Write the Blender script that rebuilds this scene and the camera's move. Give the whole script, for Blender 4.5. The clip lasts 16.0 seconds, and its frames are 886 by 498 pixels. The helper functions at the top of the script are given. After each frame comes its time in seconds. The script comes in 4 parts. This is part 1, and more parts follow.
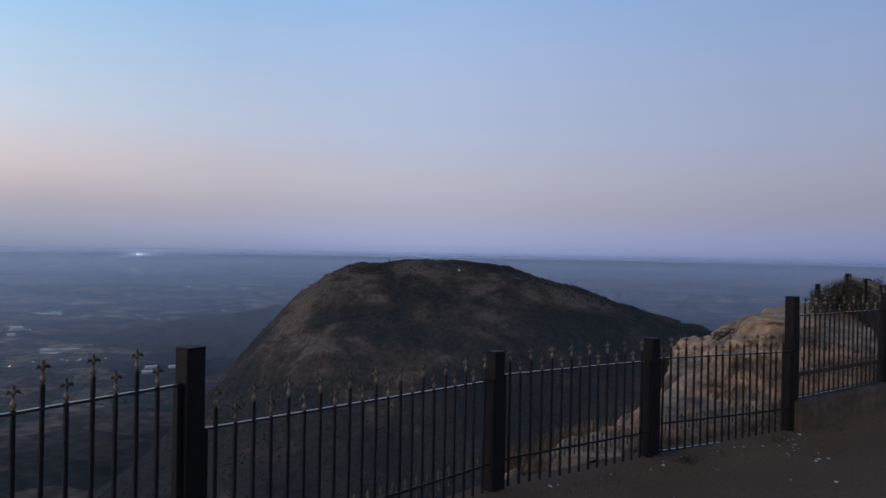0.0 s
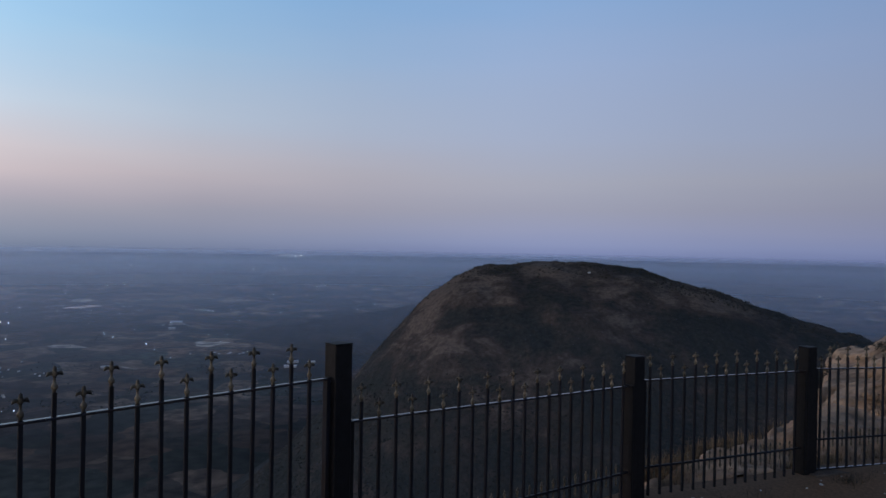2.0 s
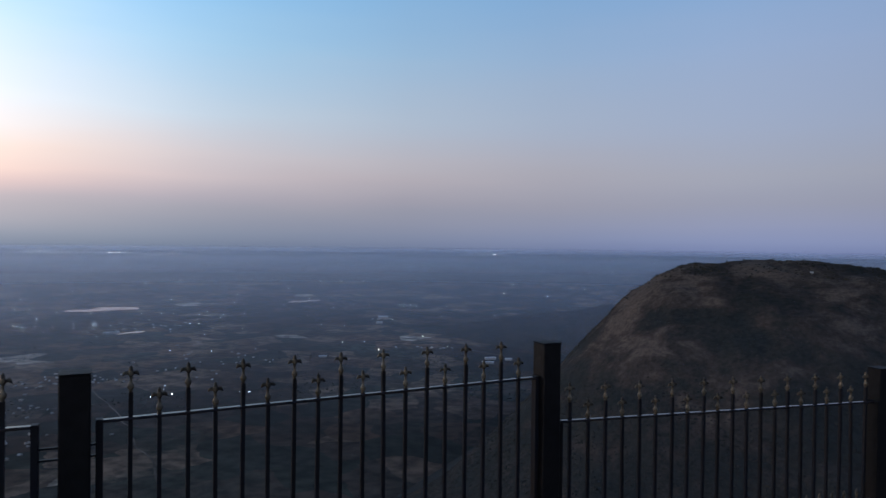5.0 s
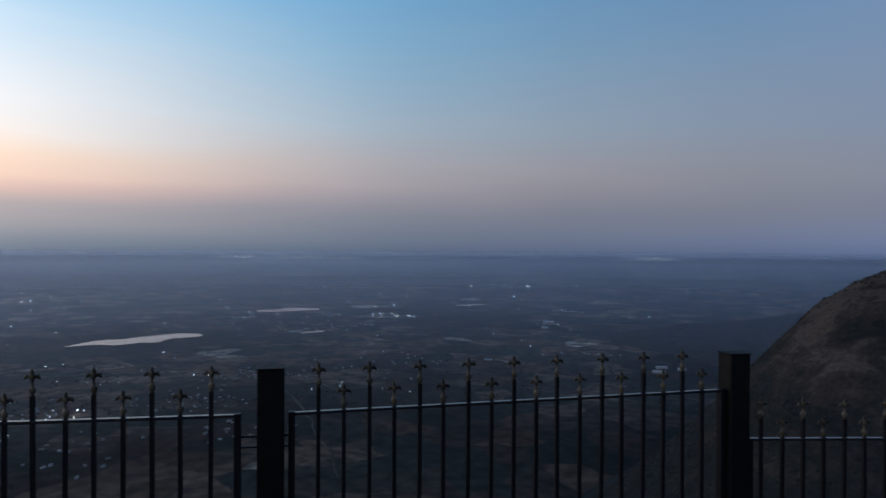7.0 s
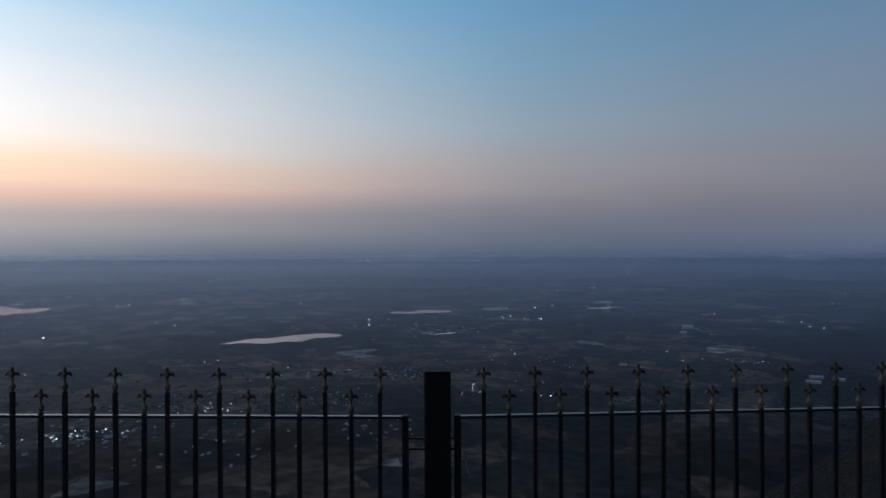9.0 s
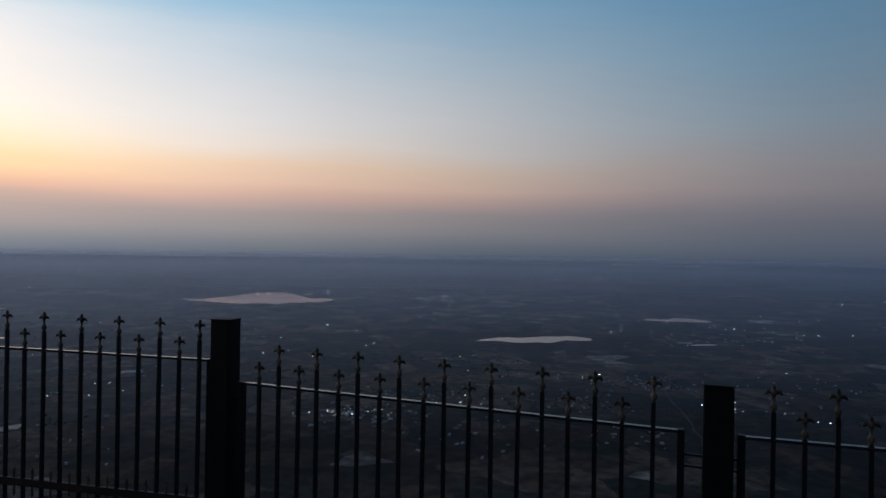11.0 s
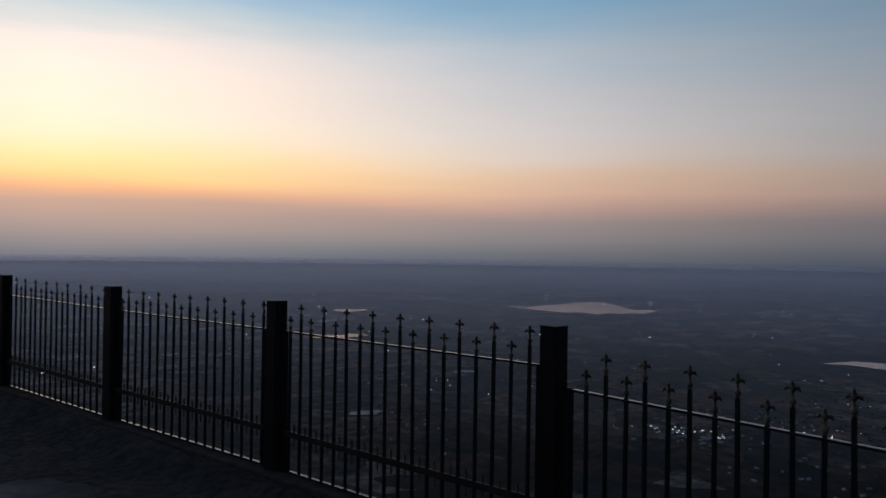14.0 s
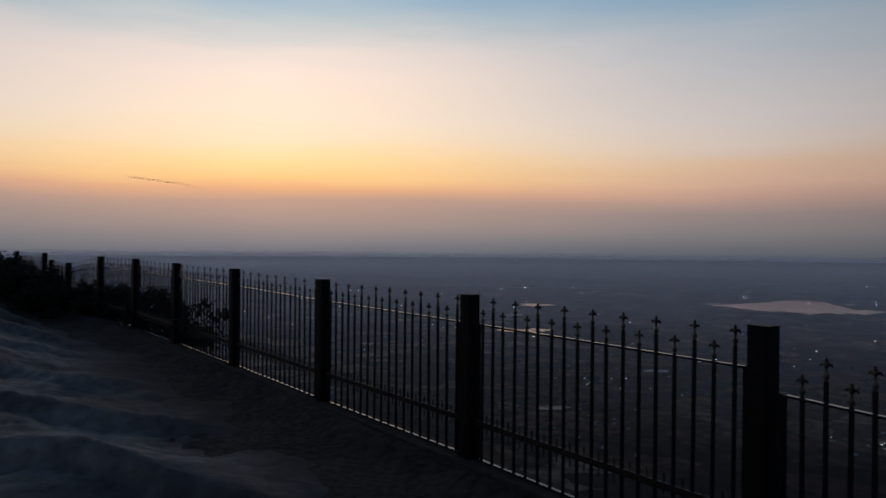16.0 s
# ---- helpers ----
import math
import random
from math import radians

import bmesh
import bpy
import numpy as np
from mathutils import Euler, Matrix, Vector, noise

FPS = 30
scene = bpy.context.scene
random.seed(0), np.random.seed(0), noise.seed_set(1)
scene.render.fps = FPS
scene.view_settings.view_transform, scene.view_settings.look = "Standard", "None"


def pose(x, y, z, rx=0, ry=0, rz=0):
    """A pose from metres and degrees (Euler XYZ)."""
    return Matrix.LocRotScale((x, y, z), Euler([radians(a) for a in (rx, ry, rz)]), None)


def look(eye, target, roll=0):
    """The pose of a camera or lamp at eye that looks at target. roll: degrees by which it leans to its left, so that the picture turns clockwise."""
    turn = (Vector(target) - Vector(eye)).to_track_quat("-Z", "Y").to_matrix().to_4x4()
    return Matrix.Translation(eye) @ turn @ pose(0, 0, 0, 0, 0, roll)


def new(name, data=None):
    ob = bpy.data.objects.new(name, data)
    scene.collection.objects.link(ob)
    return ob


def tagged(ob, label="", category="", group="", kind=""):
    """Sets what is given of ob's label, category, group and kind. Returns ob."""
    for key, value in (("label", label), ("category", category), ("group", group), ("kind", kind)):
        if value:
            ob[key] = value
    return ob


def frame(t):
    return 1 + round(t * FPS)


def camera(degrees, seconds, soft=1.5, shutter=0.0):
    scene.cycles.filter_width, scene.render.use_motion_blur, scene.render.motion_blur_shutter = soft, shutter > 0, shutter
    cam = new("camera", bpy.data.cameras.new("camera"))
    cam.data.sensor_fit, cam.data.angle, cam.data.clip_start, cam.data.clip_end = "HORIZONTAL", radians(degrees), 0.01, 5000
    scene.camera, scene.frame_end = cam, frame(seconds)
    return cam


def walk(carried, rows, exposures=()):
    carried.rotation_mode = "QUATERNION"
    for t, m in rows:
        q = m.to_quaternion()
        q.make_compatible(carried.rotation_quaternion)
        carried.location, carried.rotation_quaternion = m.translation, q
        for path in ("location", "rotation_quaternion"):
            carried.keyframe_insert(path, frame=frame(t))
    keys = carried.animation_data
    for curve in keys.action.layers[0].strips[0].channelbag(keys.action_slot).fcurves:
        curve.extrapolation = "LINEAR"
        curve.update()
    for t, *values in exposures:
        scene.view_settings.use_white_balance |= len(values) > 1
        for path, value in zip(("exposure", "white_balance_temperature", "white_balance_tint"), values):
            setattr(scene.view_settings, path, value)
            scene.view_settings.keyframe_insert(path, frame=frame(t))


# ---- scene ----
cam = camera(65.29, 16.0, soft=1.35, shutter=0.3)
# seconds, x, y, z, yaw, pitch, roll
ROWS = [
    (0.0, -0.000, 0.000, 1.650, 0.00, -0.14, -1.02),
    (0.5, -0.007, -0.012, 1.646, 2.81, 0.00, -0.76),
    (1.0, -0.027, -0.023, 1.645, 5.13, -0.13, -0.64),
    (1.5, -0.038, -0.019, 1.647, 8.02, -0.13, -0.84),
    (2.0, -0.056, -0.019, 1.645, 10.60, -0.18, -1.04),
    (2.5, -0.062, -0.029, 1.646, 12.50, -0.18, -1.16),
    (3.0, -0.073, -0.016, 1.646, 14.37, -0.07, -1.23),
    (3.5, -0.081, -0.019, 1.646, 15.90, 0.06, -1.15),
    (4.0, -0.097, -0.024, 1.644, 17.99, 0.02, -0.96),
    (4.5, -0.114, -0.031, 1.644, 22.27, -0.20, -0.88),
    (4.7, -0.116, -0.035, 1.647, 24.25, -0.37, -0.81),
    (6.8, -0.153, -0.028, 1.644, 38.21, -0.25, -0.23),
    (7.0, -0.164, -0.031, 1.642, 40.31, -0.28, -0.34),
    (7.5, -0.210, -0.047, 1.643, 44.81, -0.47, -0.35),
    (8.0, -0.277, -0.055, 1.639, 46.77, -0.58, -0.06),
    (8.5, -0.295, -0.071, 1.639, 48.28, -0.36, 0.20),
    (9.0, -0.307, -0.093, 1.641, 51.05, -0.08, 0.25),
    (9.5, -0.329, -0.112, 1.635, 52.89, 0.33, 0.33),
    (10.0, -0.356, -0.131, 1.631, 59.47, 0.09, -0.06),
    (10.2, -0.361, -0.141, 1.635, 63.15, 0.13, -0.11),
    (12.3, -0.401, -0.162, 1.628, 79.16, 0.13, -1.40),
    (12.5, -0.404, -0.168, 1.631, 81.32, 0.38, -1.07),
    (13.0, -0.391, -0.177, 1.635, 85.34, 0.57, -1.11),
    (13.5, -0.376, -0.182, 1.634, 91.95, 0.58, -1.00),
    (14.0, -0.388, -0.177, 1.626, 97.84, 0.45, -0.79),
    (14.5, -0.405, -0.178, 1.626, 99.97, 0.26, -0.58),
    (15.0, -0.394, -0.183, 1.624, 102.77, 0.10, -0.50),
    (15.5, -0.383, -0.197, 1.623, 107.40, -0.01, -0.49),
    (16.0, -0.365, -0.204, 1.626, 113.17, -0.16, -0.53),
]
EXPOSURES = [(0.0, 0.25, 6280, 10), (0.5, -0.05, 6000, 9), (1.6, -0.02, 6020, 9), (2.0, -0.02, 6080, 9), (2.5, 0.11, 6120, 9), (3.0, 0.11, 6120, 9), (3.5, 0.03, 6100, 9), (4.7, -0.02, 6050, 8), (7.0, -0.67, 5700, 3),
             (8.5, -0.88, 5700, 3), (9.5, -1.03, 5700, 3), (10.2, -1.24, 5700, 3), (12.5, -1.71, 5850, 6), (13.5, -1.8, 5900, 7), (14.5, -1.74, 5950, 8), (15.5, -1.92, 6030, 9), (16.0, -1.97, 6050, 9)]
walk(cam, [(t, pose(x, y, z, 90 + pitch, roll, yaw)) for t, x, y, z, yaw, pitch, roll in ROWS], EXPOSURES)

EYE = 1.65


# ---- world, sun ----
SUN_AZ = 127.0


def way(az, el=0.0):
    """Unit vector for a bearing (degrees, turning left from +y) and a height above the horizontal."""
    a, e = radians(az), radians(el)
    return Vector((-math.sin(a) * math.cos(e), math.cos(a) * math.cos(e), math.sin(e)))


def make_world():
    w = bpy.data.worlds.new("dusk_sky")
    scene.world = w
    w.use_nodes = True
    nt = w.node_tree
    nt.nodes.clear()
    N, L = nt.nodes.new, nt.links.new
    out, bg = N("ShaderNodeOutputWorld"), N("ShaderNodeBackground")
    co = N("ShaderNodeTexCoord")
    sep = N("ShaderNodeSeparateXYZ")
    L(co.outputs["Generated"], sep.inputs[0])
    # a little unevenness so that the bands are not ruled lines
    nz = N("ShaderNodeTexNoise")
    nz.inputs["Scale"].default_value, nz.inputs["Detail"].default_value = 2.2, 3.0
    mp = N("ShaderNodeMapping")
    mp.inputs["Scale"].default_value = (1.0, 1.0, 7.0)
    mp.inputs["Rotation"].default_value = (0.08, -0.06, 0.0)
    L(co.outputs["Generated"], mp.inputs[0])
    L(mp.outputs[0], nz.inputs["Vector"])
    wob = N("ShaderNodeMath")
    wob.operation = "MULTIPLY_ADD"
    wob.inputs[1].default_value = 0.16
    wob.inputs[2].default_value = -0.08
    L(nz.outputs["Fac"], wob.inputs[0])
    # height above the horizon: sine of the elevation, -0.1 to 0.9 -> 0 to 1
    zz = N("ShaderNodeMath")
    zz.operation = "ADD"
    zz.inputs[1].default_value = 0.1
    L(sep.outputs["Z"], zz.inputs[0])
    amp = N("ShaderNodeMath")
    amp.operation = "MULTIPLY"
    L(wob.outputs[0], amp.inputs[0])
    L(zz.outputs[0], amp.inputs[1])
    hgt = N("ShaderNodeMath")
    hgt.operation = "ADD"
    L(zz.outputs[0], hgt.inputs[0])
    L(amp.outputs[0], hgt.inputs[1])
    # bearing away from the sunset, 0 to 1 for 0 to 180 degrees
    flat = N("ShaderNodeVectorMath")
    flat.operation = "MULTIPLY"
    flat.inputs[1].default_value = (1, 1, 0)
    L(co.outputs["Generated"], flat.inputs[0])
    nrm = N("ShaderNodeVectorMath")
    nrm.operation = "NORMALIZE"
    L(flat.outputs[0], nrm.inputs[0])
    dot = N("ShaderNodeVectorMath")
    dot.operation = "DOT_PRODUCT"
    dot.inputs[1].default_value = way(SUN_AZ)
    L(nrm.outputs[0], dot.inputs[0])
    ang = N("ShaderNodeMath")
    ang.operation = "ARCCOSINE"
    L(dot.outputs["Value"], ang.inputs[0])
    deg = N("ShaderNodeMath")
    deg.operation = "DIVIDE"
    deg.inputs[1].default_value = math.pi
    L(ang.outputs[0], deg.inputs[0])

    def ramp(stops):
        r = N("ShaderNodeValToRGB")
        cr = r.color_ramp
        cr.interpolation = "LINEAR"
        while len(cr.elements) < len(stops):
            cr.elements.new(0.5)
        for e, (el, c) in zip(cr.elements, stops):
            e.position = math.sin(radians(el)) + 0.1
            e.color = (*c, 1)
        L(hgt.outputs[0], r.inputs[0])
        return r

    glow = ramp(SKY_GLOW)
    near, side, away, back = ramp(SKY_NEAR), ramp(SKY_SIDE), ramp(SKY_AWAY), ramp(SKY_BACK)

    def span(a, b):
        m = N("ShaderNodeMapRange")
        m.interpolation_type = "SMOOTHSTEP"
        m.inputs["From Min"].default_value, m.inputs["From Max"].default_value = a / 180, b / 180
        L(deg.outputs[0], m.inputs["Value"])
        return m

    def mix(f, a, b):
        m = N("ShaderNodeMix")
        m.data_type = "RGBA"
        L(f.outputs[0], m.inputs[0])
        L(a, m.inputs[6])
        L(b, m.inputs[7])
        return m.outputs[2]

    both = mix(span(0, 43), glow.outputs[0], near.outputs[0])
    both = mix(span(36, 86), both, side.outputs[0])
    both = mix(span(72, 132), both, away.outputs[0])
    both = mix(span(124, 165), both, back.outputs[0])
    # the whole sky dims with the angle from the sunset
    dim = N("ShaderNodeValToRGB")
    cr = dim.color_ramp
    while len(cr.elements) < len(SKY_DIM):
        cr.elements.new(0.5)
    for e, (az, stops) in zip(cr.elements, SKY_DIM):
        f = 2.0 ** (stops - SKY_DIM[0][1])
        e.position = (SUN_AZ - az) / 180
        e.color = (f, f, f, 1)
    L(deg.outputs[0], dim.inputs[0])
    fall = N("ShaderNodeVectorMath")
    fall.operation = "MULTIPLY"
    L(both, fall.inputs[0])
    L(dim.outputs[0], fall.inputs[1])
    L(fall.outputs[0], bg.inputs[0])
    bg.inputs[1].default_value = SKY_STRENGTH * 2.0 ** SKY_DIM[0][1]
    # clear-sky scattering of the sun that has just set
    sky = N("ShaderNodeTexSky")
    sky.sky_type = "NISHITA"
    sky.sun_disc = False
    sky.sun_elevation, sky.sun_rotation = radians(0.5), radians(-SUN_AZ)
    b2, add = N("ShaderNodeBackground"), N("ShaderNodeAddShader")
    L(sky.outputs[0], b2.inputs[0])
    b2.inputs[1].default_value = 0.008
    L(bg.outputs[0], add.inputs[0])
    L(b2.outputs[0], add.inputs[1])
    L(add.outputs[0], out.inputs[0])


# colours of the sky by height in degrees: towards the sunset, beside it, square to it, away from it
ZENITH = [(30, (0.20, 0.32, 0.56)), (45, (0.085, 0.15, 0.31)), (64, (0.045, 0.085, 0.20))]
SKY_GLOW = [(-0.9, (0.35, 0.385, 0.46)), (0.5, (0.66, 0.60, 0.585)), (2.0, (1.078, 0.775, 0.650)), (3.7, (1.482, 0.912, 0.650)), (4.7, (2.336, 1.163, 0.573)),
            (5.6, (2.905, 1.676, 0.634)), (7.0, (3.083, 1.984, 0.877)), (8.7, (2.95, 2.14, 1.33)), (10.3, (2.90, 2.18, 1.55)), (13.6, (2.78, 2.12, 1.68)),
            (15.4, (2.48, 2.0, 1.68)), (16.8, (1.60, 1.62, 1.53)), (18.5, (1.12, 1.36, 1.52)), (20.5, (0.92, 1.20, 1.46))] + ZENITH
SKY_NEAR = [(-0.9, (0.28, 0.315, 0.39)), (0.3, (0.49, 0.472, 0.50)), (1.4, (0.738, 0.633, 0.605)), (2.8, (0.979, 0.741, 0.665)), (4.0, (1.607, 0.980, 0.750)),
            (5.0, (2.030, 1.254, 0.868)), (6.3, (2.151, 1.425, 0.964)), (8.0, (2.10, 1.68, 1.40)), (10, (1.95, 1.69, 1.54)), (15, (1.43, 1.46, 1.50)),
            (20, (0.701, 1.094, 1.403))] + ZENITH
SKY_SIDE = [(-0.9, (0.20, 0.24, 0.335)), (0.5, (0.31, 0.335, 0.415)), (2.3, (0.449, 0.425, 0.476)), (3.2, (0.550, 0.483, 0.527)), (5.0, (0.764, 0.630, 0.630)),
            (6.5, (0.820, 0.714, 0.713)), (10, (0.726, 0.809, 0.893)), (15, (0.508, 0.766, 0.985)), (20, (0.365, 0.683, 1.016))] + ZENITH
SKY_AWAY = [(-0.9, (0.25, 0.295, 0.52)), (0.2, (0.36, 0.40, 0.62)), (1.4, (0.415, 0.437, 0.615)), (3.2, (0.456, 0.456, 0.565)), (5.5, (0.515, 0.515, 0.604)),
            (8.7, (0.495, 0.546, 0.707)), (15, (0.444, 0.552, 0.790)), (20, (0.360, 0.530, 0.822))] + ZENITH
SKY_BACK = [(a, (c[0] * 0.66, c[1] * 0.68, c[2] * 0.74)) for a, c in SKY_AWAY]
# brightness of the sky by bearing, in stops
SKY_DIM = [(127, 0.57), (114, 0.49), (100, 0.38), (90, 0.26), (80, 0.08), (70, -0.02), (50, -0.15), (40, -0.32), (30, -0.45), (18, -0.48), (5, -0.41), (-10, -0.44), (-30, -0.34)]
SKY_STRENGTH = 1.0
make_world()

sun = new("sun_lamp", bpy.data.lights.new("sun_lamp", "SUN"))
sun.data.energy, sun.data.angle, sun.data.color = 0.1, radians(14), (1.0, 0.62, 0.36)
sun.matrix_world = look(way(SUN_AZ, 3.0) * 50, (0, 0, 0))


# ---- materials ----
def material(name, base, rough=0.8, metal=0.0, vary=0.25, scale=4.0, bump=0.3, second=None, scale2=0.6, amount=0.5,
             per_object=0.0, spec=0.5, stretch=None):
    """A surface with grain at one scale and stains of a second colour at another."""
    m = bpy.data.materials.new(name)
    m.use_nodes = True
    nt = m.node_tree
    N, L = nt.nodes.new, nt.links.new
    b = nt.nodes["Principled BSDF"]
    b.inputs["Roughness"].default_value, b.inputs["Metallic"].default_value = rough, metal
    b.inputs["Specular IOR Level"].default_value = spec
    co = N("ShaderNodeTexCoord")
    n1, n2 = N("ShaderNodeTexNoise"), N("ShaderNodeTexNoise")
    n1.inputs["Scale"].default_value, n1.inputs["Detail"].default_value = scale, 6
    n2.inputs["Scale"].default_value, n2.inputs["Detail"].default_value = scale2, 4
    place = co.outputs["Object"]
    if stretch:
        mp = N("ShaderNodeMapping")
        mp.inputs["Scale"].default_value = stretch
        L(place, mp.inputs[0])
        place = mp.outputs[0]
    for n in (n1, n2):
        L(place, n.inputs["Vector"])
    r1 = N("ShaderNodeMapRange")
    r1.inputs["From Min"].default_value, r1.inputs["From Max"].default_value = 0.3, 0.7
    r1.inputs["To Min"].default_value, r1.inputs["To Max"].default_value = 1 - vary, 1 + vary
    L(n1.outputs["Fac"], r1.inputs["Value"])
    r2 = N("ShaderNodeMapRange")
    r2.inputs["From Min"].default_value, r2.inputs["From Max"].default_value = 0.42, 0.62
    r2.inputs["To Min"].default_value, r2.inputs["To Max"].default_value = 0, amount
    L(n2.outputs["Fac"], r2.inputs["Value"])
    mx = N("ShaderNodeMix")
    mx.data_type = "RGBA"
    mx.inputs[6].default_value = (*base, 1)
    mx.inputs[7].default_value = (*(second or [c * 0.6 for c in base]), 1)
    L(r2.outputs[0], mx.inputs[0])
    sc = N("ShaderNodeVectorMath")
    sc.operation = "SCALE"
    L(mx.outputs[2], sc.inputs[0])
    L(r1.outputs[0], sc.inputs["Scale"])
    last = sc.outputs[0]
    if per_object:
        oi = N("ShaderNodeObjectInfo")
        r3 = N("ShaderNodeMapRange")
        r3.inputs["To Min"].default_value, r3.inputs["To Max"].default_value = 1 - per_object, 1 + per_object
        L(oi.outputs["Random"], r3.inputs["Value"])
        s2 = N("ShaderNodeVectorMath")
        s2.operation = "SCALE"
        L(last, s2.inputs[0])
        L(r3.outputs[0], s2.inputs["Scale"])
        last = s2.outputs[0]
    L(last, b.inputs["Base Color"])
    if bump:
        bp = N("ShaderNodeBump")
        bp.inputs["Strength"].default_value, bp.inputs["Distance"].default_value = bump, 0.3 / scale
        L(n1.outputs["Fac"], bp.inputs["Height"])
        L(bp.outputs[0], b.inputs["Normal"])
    return m


def plain_material():
    """Farmland: fields of many soils and crops, dark tree belts between them."""
    m = bpy.data.materials.new("farmland")
    m.use_nodes = True
    nt = m.node_tree
    N, L = nt.nodes.new, nt.links.new
    b = nt.nodes["Principled BSDF"]
    b.inputs["Roughness"].default_value = 1.0
    b.inputs["Specular IOR Level"].default_value = 0.1
    co = N("ShaderNodeTexCoord")
    wn = N("ShaderNodeTexNoise")
    wn.inputs["Scale"].default_value = 0.02
    wn.inputs["Detail"].default_value = 6
    L(co.outputs["Object"], wn.inputs["Vector"])
    wa = N("ShaderNodeVectorMath")
    wa.operation = "MULTIPLY_ADD"
    wa.inputs[1].default_value = (45, 45, 0)
    L(wn.outputs["Color"], wa.inputs[0])
    L(co.outputs["Object"], wa.inputs[2])
    vo = N("ShaderNodeTexVoronoi")
    vo.inputs["Scale"].default_value = 0.015
    L(wa.outputs[0], vo.inputs["Vector"])
    rp = N("ShaderNodeValToRGB")
    cr = rp.color_ramp
    cr.interpolation = "CONSTANT"
    cols = [(0.0, (0.028, 0.031, 0.022)), (0.22, (0.055, 0.039, 0.028)), (0.38, (0.098, 0.059, 0.037)), (0.55, (0.028, 0.030, 0.023)),
            (0.64, (0.148, 0.099, 0.066)), (0.78, (0.043, 0.036, 0.027)), (0.92, (0.36, 0.29, 0.22))]
    while len(cr.elements) < len(cols):
        cr.elements.new(0.5)
    for e, (p, c) in zip(cr.elements, cols):
        e.position, e.color = p, (*c, 1)
    L(vo.outputs["Color"], rp.inputs[0])
    tn = N("ShaderNodeTexNoise")
    tn.inputs["Scale"].default_value, tn.inputs["Detail"].default_value, tn.inputs["Roughness"].default_value = 0.0045, 10, 0.7
    L(co.outputs["Object"], tn.inputs["Vector"])
    tr = N("ShaderNodeMapRange")
    tr.inputs["From Min"].default_value, tr.inputs["From Max"].default_value = 0.485, 0.62
    L(tn.outputs["Fac"], tr.inputs["Value"])
    mx = N("ShaderNodeMix")
    mx.data_type = "RGBA"
    L(tr.outputs[0], mx.inputs[0])
    L(rp.outputs[0], mx.inputs[6])
    mx.inputs[7].default_value = (0.020, 0.022, 0.016, 1)
    fn = N("ShaderNodeTexNoise")
    fn.inputs["Scale"].default_value, fn.inputs["Detail"].default_value = 0.05, 6
    L(co.outputs["Object"], fn.inputs["Vector"])
    fr = N("ShaderNodeMapRange")
    fr.inputs["From Min"].default_value, fr.inputs["From Max"].default_value = 0.35, 0.65
    fr.inputs["To Min"].default_value, fr.inputs["To Max"].default_value = 0.5, 1.5
    L(fn.outputs["Fac"], fr.inputs["Value"])
    sc = N("ShaderNodeVectorMath")
    sc.operation = "SCALE"
    L(mx.outputs[2], sc.inputs[0])
    ln = N("ShaderNodeTexNoise")
    ln.inputs["Scale"].default_value, ln.inputs["Detail"].default_value = 0.0022, 4
    L(co.outputs["Object"], ln.inputs["Vector"])
    lr = N("ShaderNodeMapRange")
    lr.inputs["From Min"].default_value, lr.inputs["From Max"].default_value = 0.36, 0.64
    lr.inputs["To Min"].default_value, lr.inputs["To Max"].default_value = 0.27, 1.85
    L(ln.outputs["Fac"], lr.inputs["Value"])
    pr = N("ShaderNodeMath")
    pr.operation = "MULTIPLY"
    L(fr.outputs[0], pr.inputs[0])
    L(lr.outputs[0], pr.inputs[1])
    L(pr.outputs[0], sc.inputs["Scale"])
    L(sc.outputs[0], b.inputs["Base Color"])
    return m


